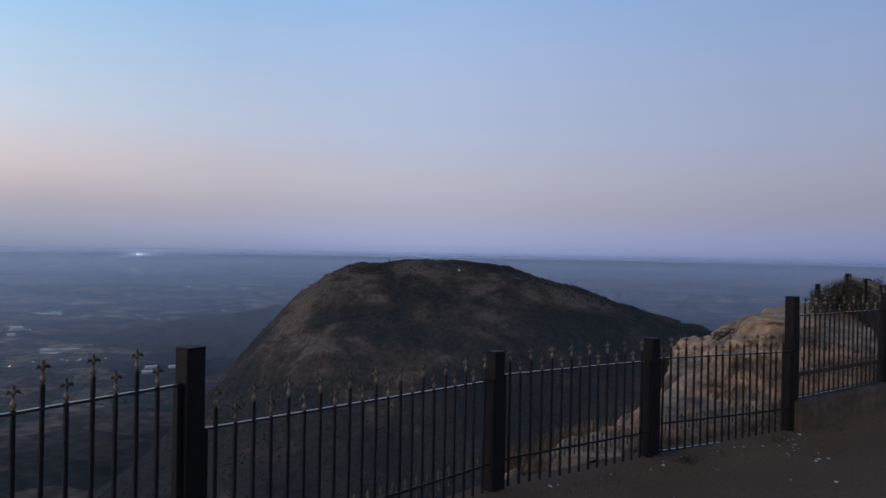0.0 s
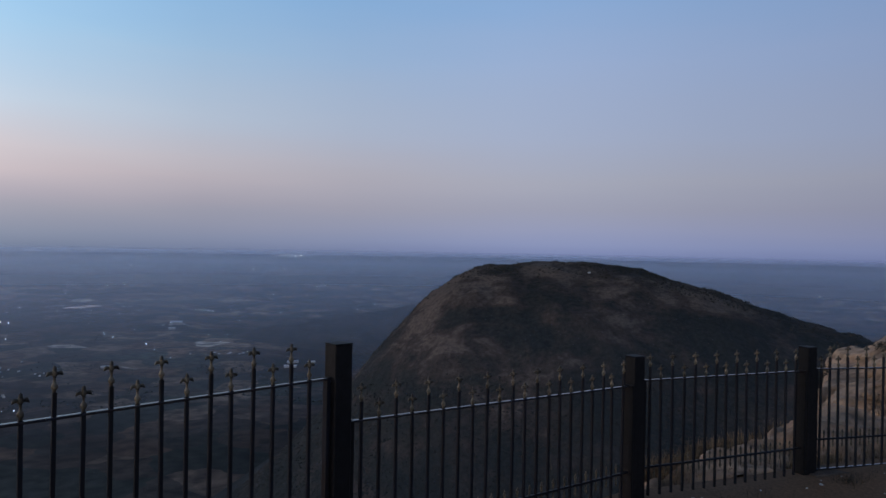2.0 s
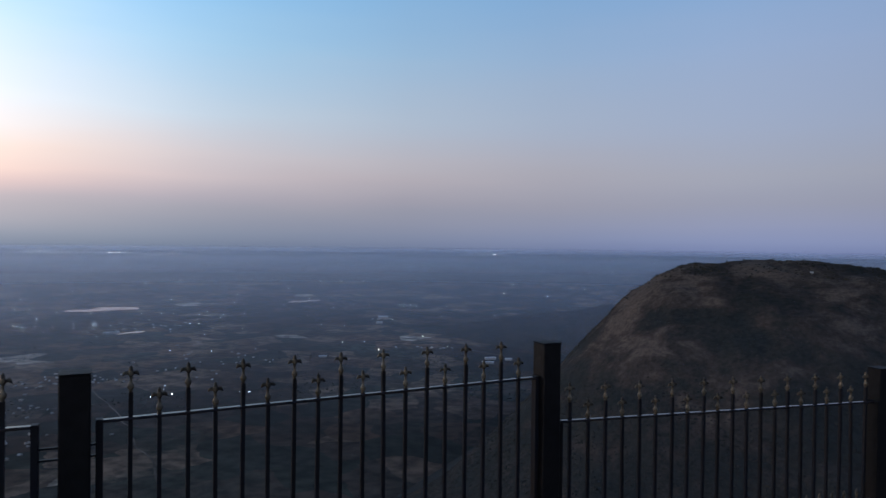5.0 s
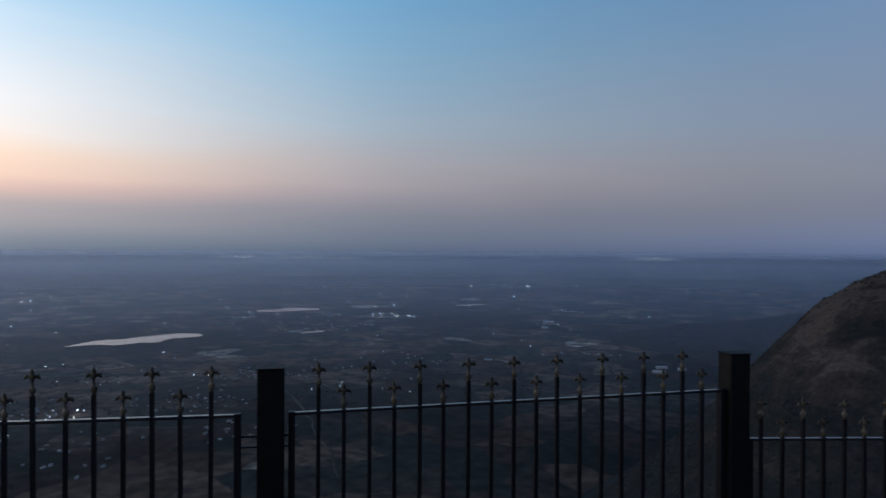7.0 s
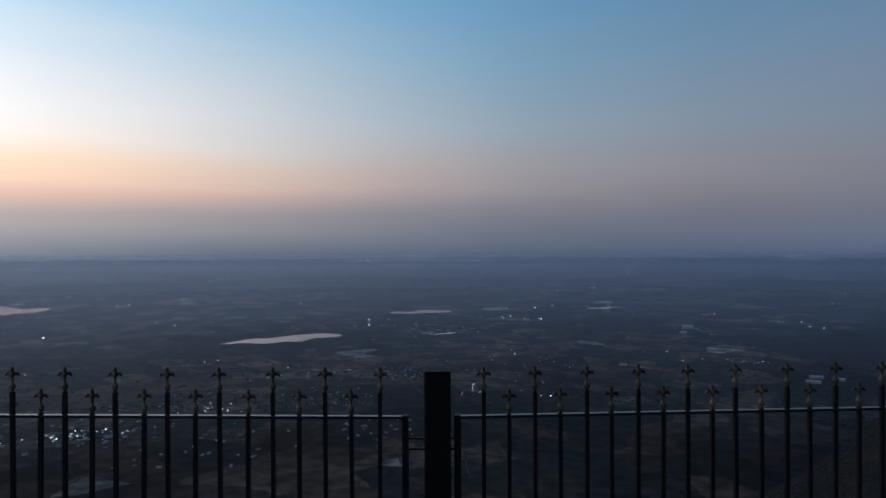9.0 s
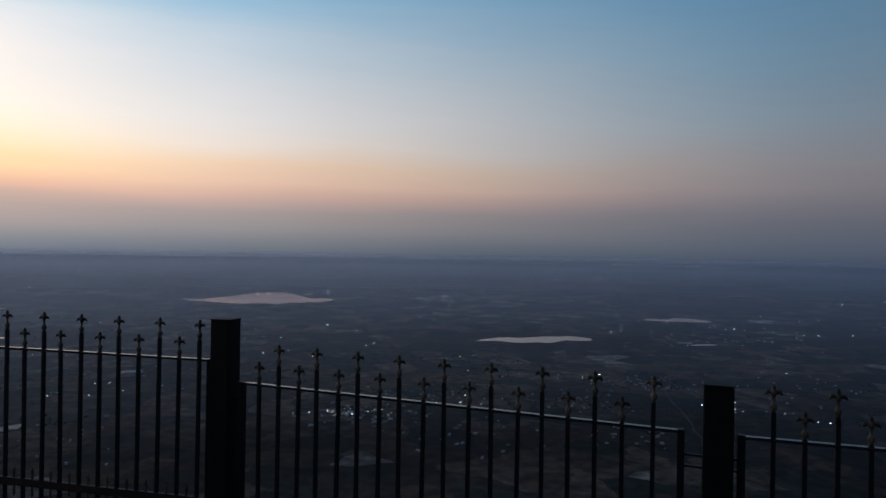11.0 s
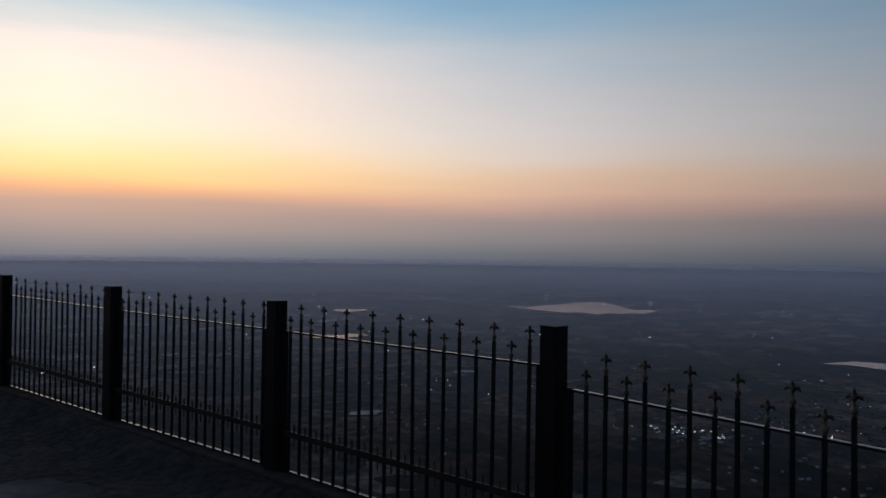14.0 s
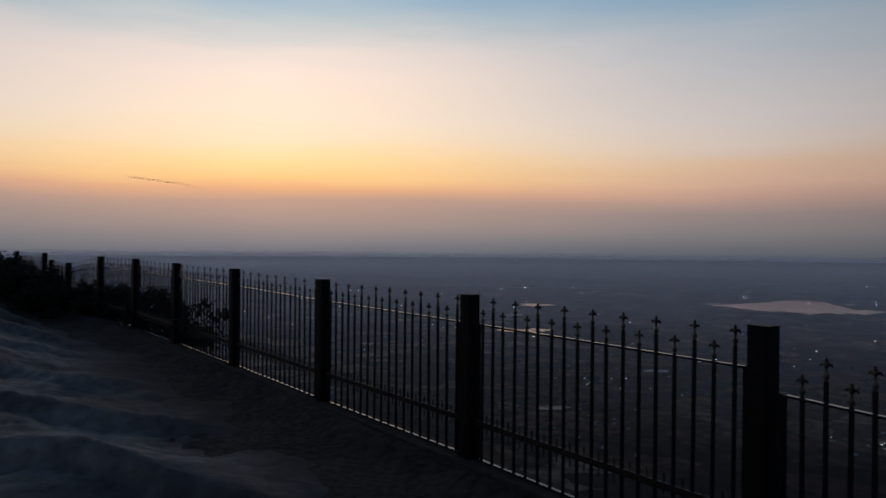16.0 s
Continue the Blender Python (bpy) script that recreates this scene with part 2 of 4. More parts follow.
def hillside_material():
    """Open hill: bare earth, dry grass and dark thickets in ragged patches, speckled with single shrubs."""
    m = bpy.data.materials.new("dry_scrub_hillside")
    m.use_nodes = True
    nt = m.node_tree
    N, L = nt.nodes.new, nt.links.new
    b = nt.nodes["Principled BSDF"]
    b.inputs["Roughness"].default_value, b.inputs["Specular IOR Level"].default_value = 1.0, 0.1
    co = N("ShaderNodeTexCoord")

    def noise_of(scale, detail, rough, twist=0.0, squash=(1, 1, 1)):
        mp, n = N("ShaderNodeMapping"), N("ShaderNodeTexNoise")
        mp.inputs["Scale"].default_value = squash
        L(co.outputs["Object"], mp.inputs[0])
        L(mp.outputs[0], n.inputs["Vector"])
        for key, v in (("Scale", scale), ("Detail", detail), ("Roughness", rough), ("Distortion", twist)):
            n.inputs[key].default_value = v
        return n.outputs["Fac"]

    def calc(op, a, bb):
        n = N("ShaderNodeMath")
        n.operation = op
        for k, v in enumerate((a, bb)):
            if isinstance(v, float):
                n.inputs[k].default_value = v
            else:
                L(v, n.inputs[k])
        return n.outputs[0]
    # thickets take over towards the long spur
    sep, spur = N("ShaderNodeSeparateXYZ"), N("ShaderNodeMapRange")
    L(co.outputs["Object"], sep.inputs[0])
    spur.inputs["From Min"].default_value, spur.inputs["From Max"].default_value = -60, 90
    spur.inputs["To Min"].default_value, spur.inputs["To Max"].default_value = 0.035, -0.03
    L(sep.outputs["X"], spur.inputs["Value"])
    big = noise_of(0.014, 5, 0.55, 0.6, (1, 0.8, 2.2))
    mid = noise_of(0.06, 8, 0.65, 0.3)
    fac = calc("ADD", calc("MULTIPLY", big, 0.68), calc("MULTIPLY", mid, 0.32))
    fac = calc("ADD", fac, spur.outputs[0])
    # the mix also moves to its darker end downhill, from z -45 to -150
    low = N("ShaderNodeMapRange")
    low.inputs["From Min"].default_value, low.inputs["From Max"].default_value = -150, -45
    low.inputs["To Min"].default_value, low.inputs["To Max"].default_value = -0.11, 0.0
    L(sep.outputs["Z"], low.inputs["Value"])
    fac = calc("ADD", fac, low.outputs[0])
    rp = N("ShaderNodeValToRGB")
    cr = rp.color_ramp
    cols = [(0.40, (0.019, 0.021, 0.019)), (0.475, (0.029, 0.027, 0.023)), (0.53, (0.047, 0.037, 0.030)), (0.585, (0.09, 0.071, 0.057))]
    while len(cr.elements) < len(cols):
        cr.elements.new(0.5)
    for e, (p, c) in zip(cr.elements, cols):
        e.position, e.color = p, (*c, 1)
    L(fac, rp.inputs[0])
    fine = N("ShaderNodeMapRange")
    fine.inputs["From Min"].default_value, fine.inputs["From Max"].default_value = 0.36, 0.62
    fine.inputs["To Min"].default_value, fine.inputs["To Max"].default_value = 0.7, 1.25
    L(noise_of(0.28, 6, 0.7), fine.inputs["Value"])
    sc = N("ShaderNodeVectorMath")
    sc.operation = "SCALE"
    L(rp.outputs[0], sc.inputs[0])
    L(fine.outputs[0], sc.inputs["Scale"])
    L(sc.outputs[0], b.inputs["Base Color"])
    bp = N("ShaderNodeBump")
    bp.inputs["Strength"].default_value, bp.inputs["Distance"].default_value = 0.35, 3.0
    L(mid, bp.inputs["Height"])
    L(bp.outputs[0], b.inputs["Normal"])
    return m


def haze_material(name, share, gather, fade):
    """Thin mist: mostly clear, the rest scatters the sky's light. It thins out towards its top."""
    m = bpy.data.materials.new(name)
    m.use_nodes = True
    nt = m.node_tree
    nt.nodes.clear()
    N, L = nt.nodes.new, nt.links.new
    out, mix, tra, dif = N("ShaderNodeOutputMaterial"), N("ShaderNodeMixShader"), N("ShaderNodeBsdfTransparent"), N("ShaderNodeBsdfDiffuse")
    tlu, half = N("ShaderNodeBsdfTranslucent"), N("ShaderNodeMixShader")
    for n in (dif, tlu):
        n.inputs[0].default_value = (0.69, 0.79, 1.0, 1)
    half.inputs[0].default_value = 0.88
    L(dif.outputs[0], half.inputs[1])
    L(tlu.outputs[0], half.inputs[2])
    co, sep, mr = N("ShaderNodeTexCoord"), N("ShaderNodeSeparateXYZ"), N("ShaderNodeMapRange")
    L(co.outputs["Generated"], sep.inputs[0])
    # it gathers gently from the ground upwards and thins out at the top
    mr.interpolation_type = "SMOOTHSTEP"
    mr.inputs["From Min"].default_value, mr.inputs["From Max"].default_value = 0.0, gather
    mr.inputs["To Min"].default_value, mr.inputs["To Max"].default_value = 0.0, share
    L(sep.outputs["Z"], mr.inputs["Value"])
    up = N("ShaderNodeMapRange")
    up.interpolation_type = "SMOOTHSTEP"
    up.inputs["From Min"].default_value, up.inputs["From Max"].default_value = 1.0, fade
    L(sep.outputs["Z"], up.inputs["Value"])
    both = N("ShaderNodeMath")
    both.operation = "MULTIPLY"
    L(mr.outputs[0], both.inputs[0])
    L(up.outputs[0], both.inputs[1])
    L(both.outputs[0], mix.inputs[0])
    L(tra.outputs[0], mix.inputs[1])
    L(half.outputs[0], mix.inputs[2])
    L(mix.outputs[0], out.inputs[0])
    return m


def glow_material(name, color, strength):
    m = bpy.data.materials.new(name)
    m.use_nodes = True
    b = m.node_tree.nodes["Principled BSDF"]
    b.inputs["Base Color"].default_value = (*color, 1)
    b.inputs["Emission Color"].default_value = (*color, 1)
    b.inputs["Emission Strength"].default_value = strength
    return m


def add_cover(m, layer, color):
    """Lets a named layer of dirt on the mesh hide the surface below it."""
    nt = m.node_tree
    b = nt.nodes["Principled BSDF"]
    old = b.inputs["Base Color"].links[0].from_socket
    at, mx = nt.nodes.new("ShaderNodeAttribute"), nt.nodes.new("ShaderNodeMix")
    at.attribute_name = layer
    mx.data_type = "RGBA"
    nt.links.new(at.outputs["Fac"], mx.inputs[0])
    nt.links.new(old, mx.inputs[6])
    mx.inputs[7].default_value = (*color, 1)
    nt.links.new(mx.outputs[2], b.inputs["Base Color"])


PAINT = material("black_fence_paint", (0.004, 0.005, 0.009), 0.5, 0.0, 0.3, 30, 0.15, (0.009, 0.006, 0.005), 3.0, 0.5, 0.2, spec=0.2)
RAIL = material("worn_rail_paint", (0.014, 0.015, 0.022), 0.25, 0.0, 0.3, 25, 0.05, (0.03, 0.022, 0.018), 4.0, 0.6, spec=0.45)
RUST = material("rusty_painted_flat", (0.028, 0.016, 0.011), 0.6, 0.0, 0.4, 30, 0.2, (0.012, 0.009, 0.008), 4.0, 0.8, spec=0.3)
GILT = material("tarnished_gilt_paint", (0.115, 0.09, 0.06), 0.5, 0.3, 0.5, 90, 0.2, (0.012, 0.010, 0.009), 35, 0.9, 0.4, spec=0.3)
POST = material("dark_painted_post", (0.0035, 0.0035, 0.0045), 0.6, 0.0, 0.35, 18, 0.4, (0.009, 0.007, 0.007), 2.2, 0.5, 0.15, spec=0.16)
TARMAC = material("dusty_tarmac", (0.115, 0.069, 0.04), 0.95, 0.0, 0.25, 40, 0.25, (0.13, 0.083, 0.052), 0.9, 0.7, spec=0.15)
SOIL = material("dark_trodden_soil", (0.075, 0.06, 0.05), 0.95, 0.0, 0.4, 14, 0.9, (0.11, 0.087, 0.07), 1.8, 0.8, spec=0.1)
CONCRETE = material("dirty_concrete", (0.085, 0.061, 0.045), 0.95, 0.0, 0.3, 9, 0.6, (0.05, 0.038, 0.03), 1.4, 0.7, spec=0.2)
GRANITE = material("weathered_granite", (0.36, 0.32, 0.275), 0.95, 0.0, 0.35, 7, 1.0, (0.19, 0.165, 0.14), 1.1, 0.9, spec=0.2)
add_cover(GRANITE, "soil_cover", (0.10, 0.082, 0.068))
OCHRE_ROCK = material("ochre_granite", (0.30, 0.205, 0.133), 0.95, 0.0, 0.45, 5.0, 1.2, (0.145, 0.09, 0.052), 0.6, 1.0, spec=0.2)
SCRUB = hillside_material()
PALE_ROCK = material("pale_broken_granite", (0.37, 0.24, 0.15), 0.95, 0.0, 0.4, 5.0, 1.0, (0.20, 0.125, 0.075), 0.9, 1.0, spec=0.2)
SLOPE = material("cliff_scrub", (0.07, 0.06, 0.042), 1.0, 0.0, 0.5, 0.8, 0.8, (0.03, 0.035, 0.022), 0.12, 0.9, spec=0.1)
SHRUB = material("hill_shrub_leaves", (0.030, 0.029, 0.023), 1.0, 0.0, 0.4, 0.3, 0.0, (0.05, 0.042, 0.028), 0.05, 0.6, spec=0.1)
TREES = material("far_tree_crowns", (0.028, 0.034, 0.024), 1.0, 0.0, 0.4, 0.2, 0.0, (0.036, 0.036, 0.024), 0.02, 0.6, spec=0.05)
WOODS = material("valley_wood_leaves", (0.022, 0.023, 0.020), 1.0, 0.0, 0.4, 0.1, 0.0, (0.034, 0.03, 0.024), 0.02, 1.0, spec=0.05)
LEAF = material("dark_bush_leaves", (0.024, 0.025, 0.016), 0.8, 0.0, 0.4, 3.0, 0.0, (0.05, 0.038, 0.022), 1.0, 0.6)
WEED = material("dry_weeds", (0.035, 0.026, 0.016), 0.9, 0.0, 0.4, 5.0, 0.0, (0.02, 0.017, 0.011), 1.5, 0.6)
STRAW = material("dead_grass", (0.15, 0.10, 0.052), 0.9, 0.0, 0.4, 5.0, 0.0, (0.055, 0.038, 0.022), 1.2, 0.9)
TWIG = material("bush_twigs", (0.07, 0.05, 0.035), 0.9, 0.0, 0.3, 12, 0.3)
CLOUD = material("grey_cloud", (0.75, 0.66, 0.62), 1.0, 0.0, 0.15, 0.02, 0.0, spec=0.0)
CLOUD.node_tree.nodes["Principled BSDF"].inputs["Alpha"].default_value = 0.06
FARM = plain_material()
WATER = material("still_water", (0.34, 0.23, 0.15), 0.05, 0.0, 0.1, 0.02, 0.0)
WATER.node_tree.nodes["Principled BSDF"].inputs["IOR"].default_value = 1.8
POND = material("muddy_pond", (0.17, 0.15, 0.135), 0.45, 0.0, 0.2, 0.05, 0.0, (0.12, 0.11, 0.10), 0.03, 0.8, spec=0.3)
# orange base and specular tint stand in for the sunset mirrored in these lakes
SUNSET_WATER = material("sunset_tinted_water", (0.5, 0.24, 0.13), 0.05, 0.0, 0.1, 0.02, 0.0)
SUNSET_WATER.node_tree.nodes["Principled BSDF"].inputs["IOR"].default_value = 2.4
SUNSET_WATER.node_tree.nodes["Principled BSDF"].inputs["Specular Tint"].default_value = (1.0, 0.74, 0.58, 1)
WHITEWASH = material("whitewashed_walls", (0.42, 0.41, 0.40), 0.9, 0.0, 0.3, 0.05, 0.0, (0.22, 0.19, 0.16), 0.03, 0.9)
SHEET_ROOF = material("pale_sheet_roof", (0.45, 0.45, 0.46), 0.6, 0.0, 0.2, 0.2, 0.0, (0.5, 0.48, 0.45), 0.05, 0.6)
DUST = material("pale_track_dust", (0.16, 0.13, 0.10), 0.95, 0.0, 0.3, 0.1, 0.0, (0.06, 0.05, 0.04), 0.02, 1.0, spec=0.1)
LITTER = material("crumpled_paper", (0.36, 0.345, 0.32), 0.7, 0.0, 0.2, 20, 0.3)
LAMP_WHITE = glow_material("street_light_white", (0.9, 0.95, 1.0), 22.0)
LAMP_FAR = glow_material("floodlight_white", (0.95, 0.95, 0.9), 34.0)
LAMP_WARM = glow_material("street_light_warm", (1.0, 0.82, 0.55), 15.0)


# ---- building helpers ----
def link(name, bm, mat, smooth=False):
    me = bpy.data.meshes.new(name)
    bm.to_mesh(me)
    bm.free()
    me.materials.append(mat)
    if smooth:
        for p in me.polygons:
            p.use_smooth = True
    return new(name, me)


def part(name, bm, mat, parent, label="", smooth=False):
    ob = link(name, bm, mat, smooth)
    ob.parent = parent
    return tagged(ob, label)


def share(name, me, parent, m):
    ob = new(name, me)
    ob.parent = parent
    ob.matrix_local = m
    return ob


def sheet(name, fn, nu, nv, mat, smooth=True, close=False):
    """A grid mesh: fn(u, v) for u, v from 0 to 1 gives the place."""
    verts = [fn(i / nu, j / nv) for i in range(nu + (0 if close else 1)) for j in range(nv + 1)]
    cols = nu if close else nu + 1
    faces = []
    for i in range(nu):
        a, b = i * (nv + 1), ((i + 1) % cols) * (nv + 1)
        for j in range(nv):
            faces.append((a + j, b + j, b + j + 1, a + j + 1))
    me = bpy.data.meshes.new(name)
    me.from_pydata([tuple(p) for p in verts], [], faces)
    me.materials.append(mat)
    if smooth:
        me.polygons.foreach_set("use_smooth", [True] * len(me.polygons))
    return new(name, me)


def box(bm, x0, x1, y0, y1, z0, z1, bevel=0.0):
    r = bmesh.ops.create_cube(bm, size=1, matrix=Matrix.LocRotScale(
        ((x0 + x1) / 2, (y0 + y1) / 2, (z0 + z1) / 2), None, (x1 - x0, y1 - y0, z1 - z0)))
    if bevel:
        es = list({e for v in r["verts"] for e in v.link_edges})
        bmesh.ops.bevel(bm, geom=es, offset=bevel, segments=1, affect="EDGES")
    return bm


def smooth_step(a, b, x):
    t = min(1.0, max(0.0, (x - a) / (b - a)))
    return t * t * (3 - 2 * t)


def fbm(x, y, s, octaves=4):
    return noise.fractal(Vector((x * s, y * s, 3.7)), 1.0, 2.0, octaves)


# ---- the line of the fence: posts with foot and top heights, from the sunset end to the rocky end ----
POSTS = [
    (-13.56, -18.92, 0.15, 1.40), (-12.79, -16.76, 0.13, 1.38), (-12.61, -16.27, 0.1, 1.21), (-11.61, -14.39, 0.05, 1.19),
    (-10.659, -12.259, 0.10, 1.37), (-9.641, -10.196, 0.10, 1.367), (-8.549, -8.172, 0.077, 1.343), (-7.465, -6.143, 0.06, 1.325),
    (-6.386, -4.11, 0.02, 1.286), (-5.291, -2.085, 0.0, 1.269), (-4.13, -0.089, -0.04, 1.255), (-2.585, 1.714, -0.16, 1.131),
    (-1.297, 3.583, -0.22, 1.113), (0.442, 5.586, -0.30, 0.821), (2.04, 6.693, -0.33, 0.81), (3.937, 7.77, -0.33, 1.17),
    (5.84, 9.12, -0.30, 1.16), (7.05, 11.05, -0.22, 1.17), (8.05, 13.1, -0.10, 1.2), (8.95, 15.25, 0.0, 1.23),
    (9.45, 17.4, -0.3, 0.9)]
FIRST_GATE = 10  # the panels between posts 10-11 and 11-12 are gate leaves


def line_at(s):
    """Place, outward normal and foot height along the fence; s counts posts, and runs on straight past both ends."""
    n = len(POSTS) - 1
    i = min(n - 1, max(0, int(math.floor(s))))
    f = s - i
    a, b = POSTS[i], POSTS[i + 1]
    p = Vector((a[0] + (b[0] - a[0]) * f, a[1] + (b[1] - a[1]) * f, 0))
    fz = min(1, max(0, f))
    z = a[2] + (b[2] - a[2]) * fz - 1.6 * max(0.0, s - n)

    def direction(k):
        k = min(n - 1, max(0, k))
        return Vector((POSTS[k + 1][0] - POSTS[k][0], POSTS[k + 1][1] - POSTS[k][1], 0)).normalized()
    j = s - 0.5
    k, g = math.floor(j), j - math.floor(j)
    d = (direction(k) * (1 - g) + direction(k + 1) * g).normalized()
    return p, Vector((-d.y, d.x, 0)), z


# ---- distance: the plain, the hills ----
FLOOR = -240.0


def plain_z(r):
    s = max(0.0, (r - 1200) / 3700)
    return FLOOR + 169.5 * s * s


def reach(el):
    """How far off the plain is met on a way that falls by el degrees."""
    lo, hi = 400.0, 4890.0
    for _ in range(40):
        mid = (lo + hi) / 2
        if math.degrees(math.atan2(plain_z(mid) - EYE, mid)) < el:
            lo = mid
        else:
            hi = mid
    return lo


def on_plain(az, el, lift=0.0):
    r = reach(el)
    d = way(az)
    return Vector((d.x * r, d.y * r, plain_z(r) + lift))


def plain_point(u, v):
    a = 2 * math.pi * u
    r = 5 + 4885 * v ** 1.6
    return (r * math.cos(a), r * math.sin(a), plain_z(r))


tagged(sheet("ground", plain_point, 180, 90, FARM, close=True), "dim farmland plain of brown fields and dark tree belts", "plain", kind="structure")


def hill_z(x, y):
    """The neighbouring hill: a broad dome with a shoulder, a steep flank and a long falling spur."""
    cx, cy = 18.0, 640.0
    dx, dy = x - cx, y - cy
    if dx < 0:
        top = -9 - 5 * smooth_step(40, 105, -dx) - 232 * smooth_step(90, 380, -dx) ** 0.85
    else:
        top = -9 - 0.325 * (math.sqrt(dx * dx + 900) - 30)
    fall = smooth_step(0, 480, abs(dy)) if dy > 0 else smooth_step(0, 430, -dy)
    z = FLOOR + (top - FLOOR) * (1 - fall)
    k = max(0.0, min(1.0, (z - FLOOR) / 120))
    rid = fbm(x, y, 0.012, 5)
    z += k * (7 * rid + 2.2 * fbm(x + 50, y, 0.05, 4))
    return max(z, FLOOR - 3)


def hill_point(u, v):
    x, y = -460 + 1300 * u, 150 + 1000 * v
    return (x, y, hill_z(x, y))


def wooded(x, y, z):
    """1 in the woods of the lower slopes, 0 on the open scrub above them."""
    return 1 - smooth_step(-150, -60, z + 55 * fbm(x, y, 0.012, 4))


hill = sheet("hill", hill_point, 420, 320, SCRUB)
tagged(hill, "broad dark hill covered in dry brown scrub", "hill", kind="structure")


def ridge_z(x, y):
    d = Vector((-0.99, -0.13))
    q = Vector((x + 394.0, y - 1705.0))
    s, t = q.dot(d), q.x * d.y - q.y * d.x
    crest = -148 - 0.155 * s - 0.0003 * max(0.0, s - 250) ** 2 if s > 0 else -148 + 0.1 * s
    z = crest - 0.36 * (math.sqrt(t * t + 900) - 30) + 6 * fbm(x, y, 0.012, 4)
    return max(z, FLOOR - 8)


def ridge_point(u, v):
    x, y = -1150 + 1250 * u, 1250 + 950 * v
    return (x, y, ridge_z(x, y))


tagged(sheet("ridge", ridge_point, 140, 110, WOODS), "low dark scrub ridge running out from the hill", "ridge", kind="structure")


# ---- our own hilltop ----
def drop(s, d):
    """How far the ground lies below the fence's foot, d metres outside of it."""
    ledge = 0.3 + 0.9 * smooth_step(12.6, 13.6, s)
    return 0.06 * d if d <= ledge else 0.06 * d + 0.9 * (d - ledge) + 0.35 * smooth_step(ledge, ledge + 1.2, d)


def slope_point(u, v):
    s = -40 + 85 * u
    d = 0.10 + 330 * v ** 3
    p, nml, z = line_at(s)
    q = p + nml * d
    h = z - 0.08 - drop(s, d) + min(1.0, d * 0.3) * 0.5 * fbm(q.x, q.y, 0.35, 4)
    h -= 0.35 * smooth_step(12.5, 12.8, s) * (1 - smooth_step(15.3, 15.8, s))
    return (q.x, q.y, max(h, FLOOR - 2))


tagged(sheet("hillside", slope_point, 260, 60, SLOPE), "steep scrubby slope falling away below the fence", "slope", kind="structure")


def inner_z(s, d, q, z):
    return z - 0.10 * smooth_step(0.1, 0.5, d) + 0.012 * fbm(q.x, q.y, 0.8, 4)


def yard_point(u, v):
    s = -40 + 60 * u
    d = -0.13 + 40 * v ** 2
    p, nml, z = line_at(s)
    q = p - nml * d
    zz = inner_z(s, d, q, z) * (1 - smooth_step(2, 6, d)) + smooth_step(2, 6, d) * (-0.05)
    return (q.x, q.y, zz)


yard = sheet("pavement", yard_point, 300, 60, TARMAC)
tagged(yard, "dusty worn tarmac beside the fence", "pavement", kind="structure")


# level ground behind, on the walkers' side
tagged(sheet("yard_ground", lambda u, v: (-2 + 48 * u + 14 * v, -40 + 46 * v, -0.15 - 0.02 * fbm(u * 9, v * 9, 1.0, 3)), 40, 40, TARMAC), "dusty open ground of the lookout", "ground", kind="structure")


def soil_point(u, v):
    """Trodden soil along the foot of the fence; it thins out at an uneven edge."""
    s = -10 + 20.8 * u
    p, nml, z = line_at(s)
    d = 0.1 + 5.2 * v
    q = p - nml * d
    rim = smooth_step(3.0, 4.2, d + 1.2 * fbm(q.x, q.y, 0.7, 4)) + smooth_step(9.7, 10.5, s + 0.5 * fbm(q.x, q.y, 0.9, 4))
    zz = inner_z(s, d, q, z) * (1 - smooth_step(2, 6, d)) + smooth_step(2, 6, d) * (-0.05)
    return (q.x, q.y, zz + 0.012 + 0.008 * fbm(q.x, q.y, 3.0, 4) - 0.08 * rim)


tagged(sheet("soil_strip", soil_point, 260, 70, SOIL), "dark trodden soil along the foot of the fence", "soil", kind="structure")


def slab_point(u, v):
    s = -8 + 17.8 * u
    p, nml, z = line_at(s)
    d = 0.2 + 9.5 * v
    q = p - nml * d
    left = 9.4 - s
    up = 0.85 * smooth_step(0.2, 7.5, left) * smooth_step(0.7, 4.4, d) - 0.135 + 0.05 * smooth_step(-0.3, 0.6, left)
    up += 0.1 * smooth_step(0, 1.5, left) * smooth_step(1.5, 3.0, d)
    k = 0.52 * (2.3 * left - d) + 0.9 * fbm(q.x, q.y, 0.22, 3)
    f = k - math.floor(k)
    ter = (0.17 + 0.12 * fbm(q.x + 7, q.y, 0.35, 2)) * (smooth_step(0.0, 0.2, f) - f) * smooth_step(0.9, 1.8, d) * smooth_step(-0.6, 0.8, left)
    return (q.x, q.y, z + up + ter + 0.015 - 0.07 * (1 - smooth_step(0.3, 1.3, d + 0.6 * fbm(q.x, q.y, 0.6, 3))) + 0.05 * fbm(q.x + 3, q.y, 0.7, 4) * smooth_step(0.25, 0.6, d) + (0.07 * fbm(q.x, q.y, 0.8, 6) + 0.03 * fbm(q.x, q.y, 3.2, 5)) * smooth_step(0.8, 1.6, d))


slab = sheet("granite_slab", slab_point, 420, 220, GRANITE)
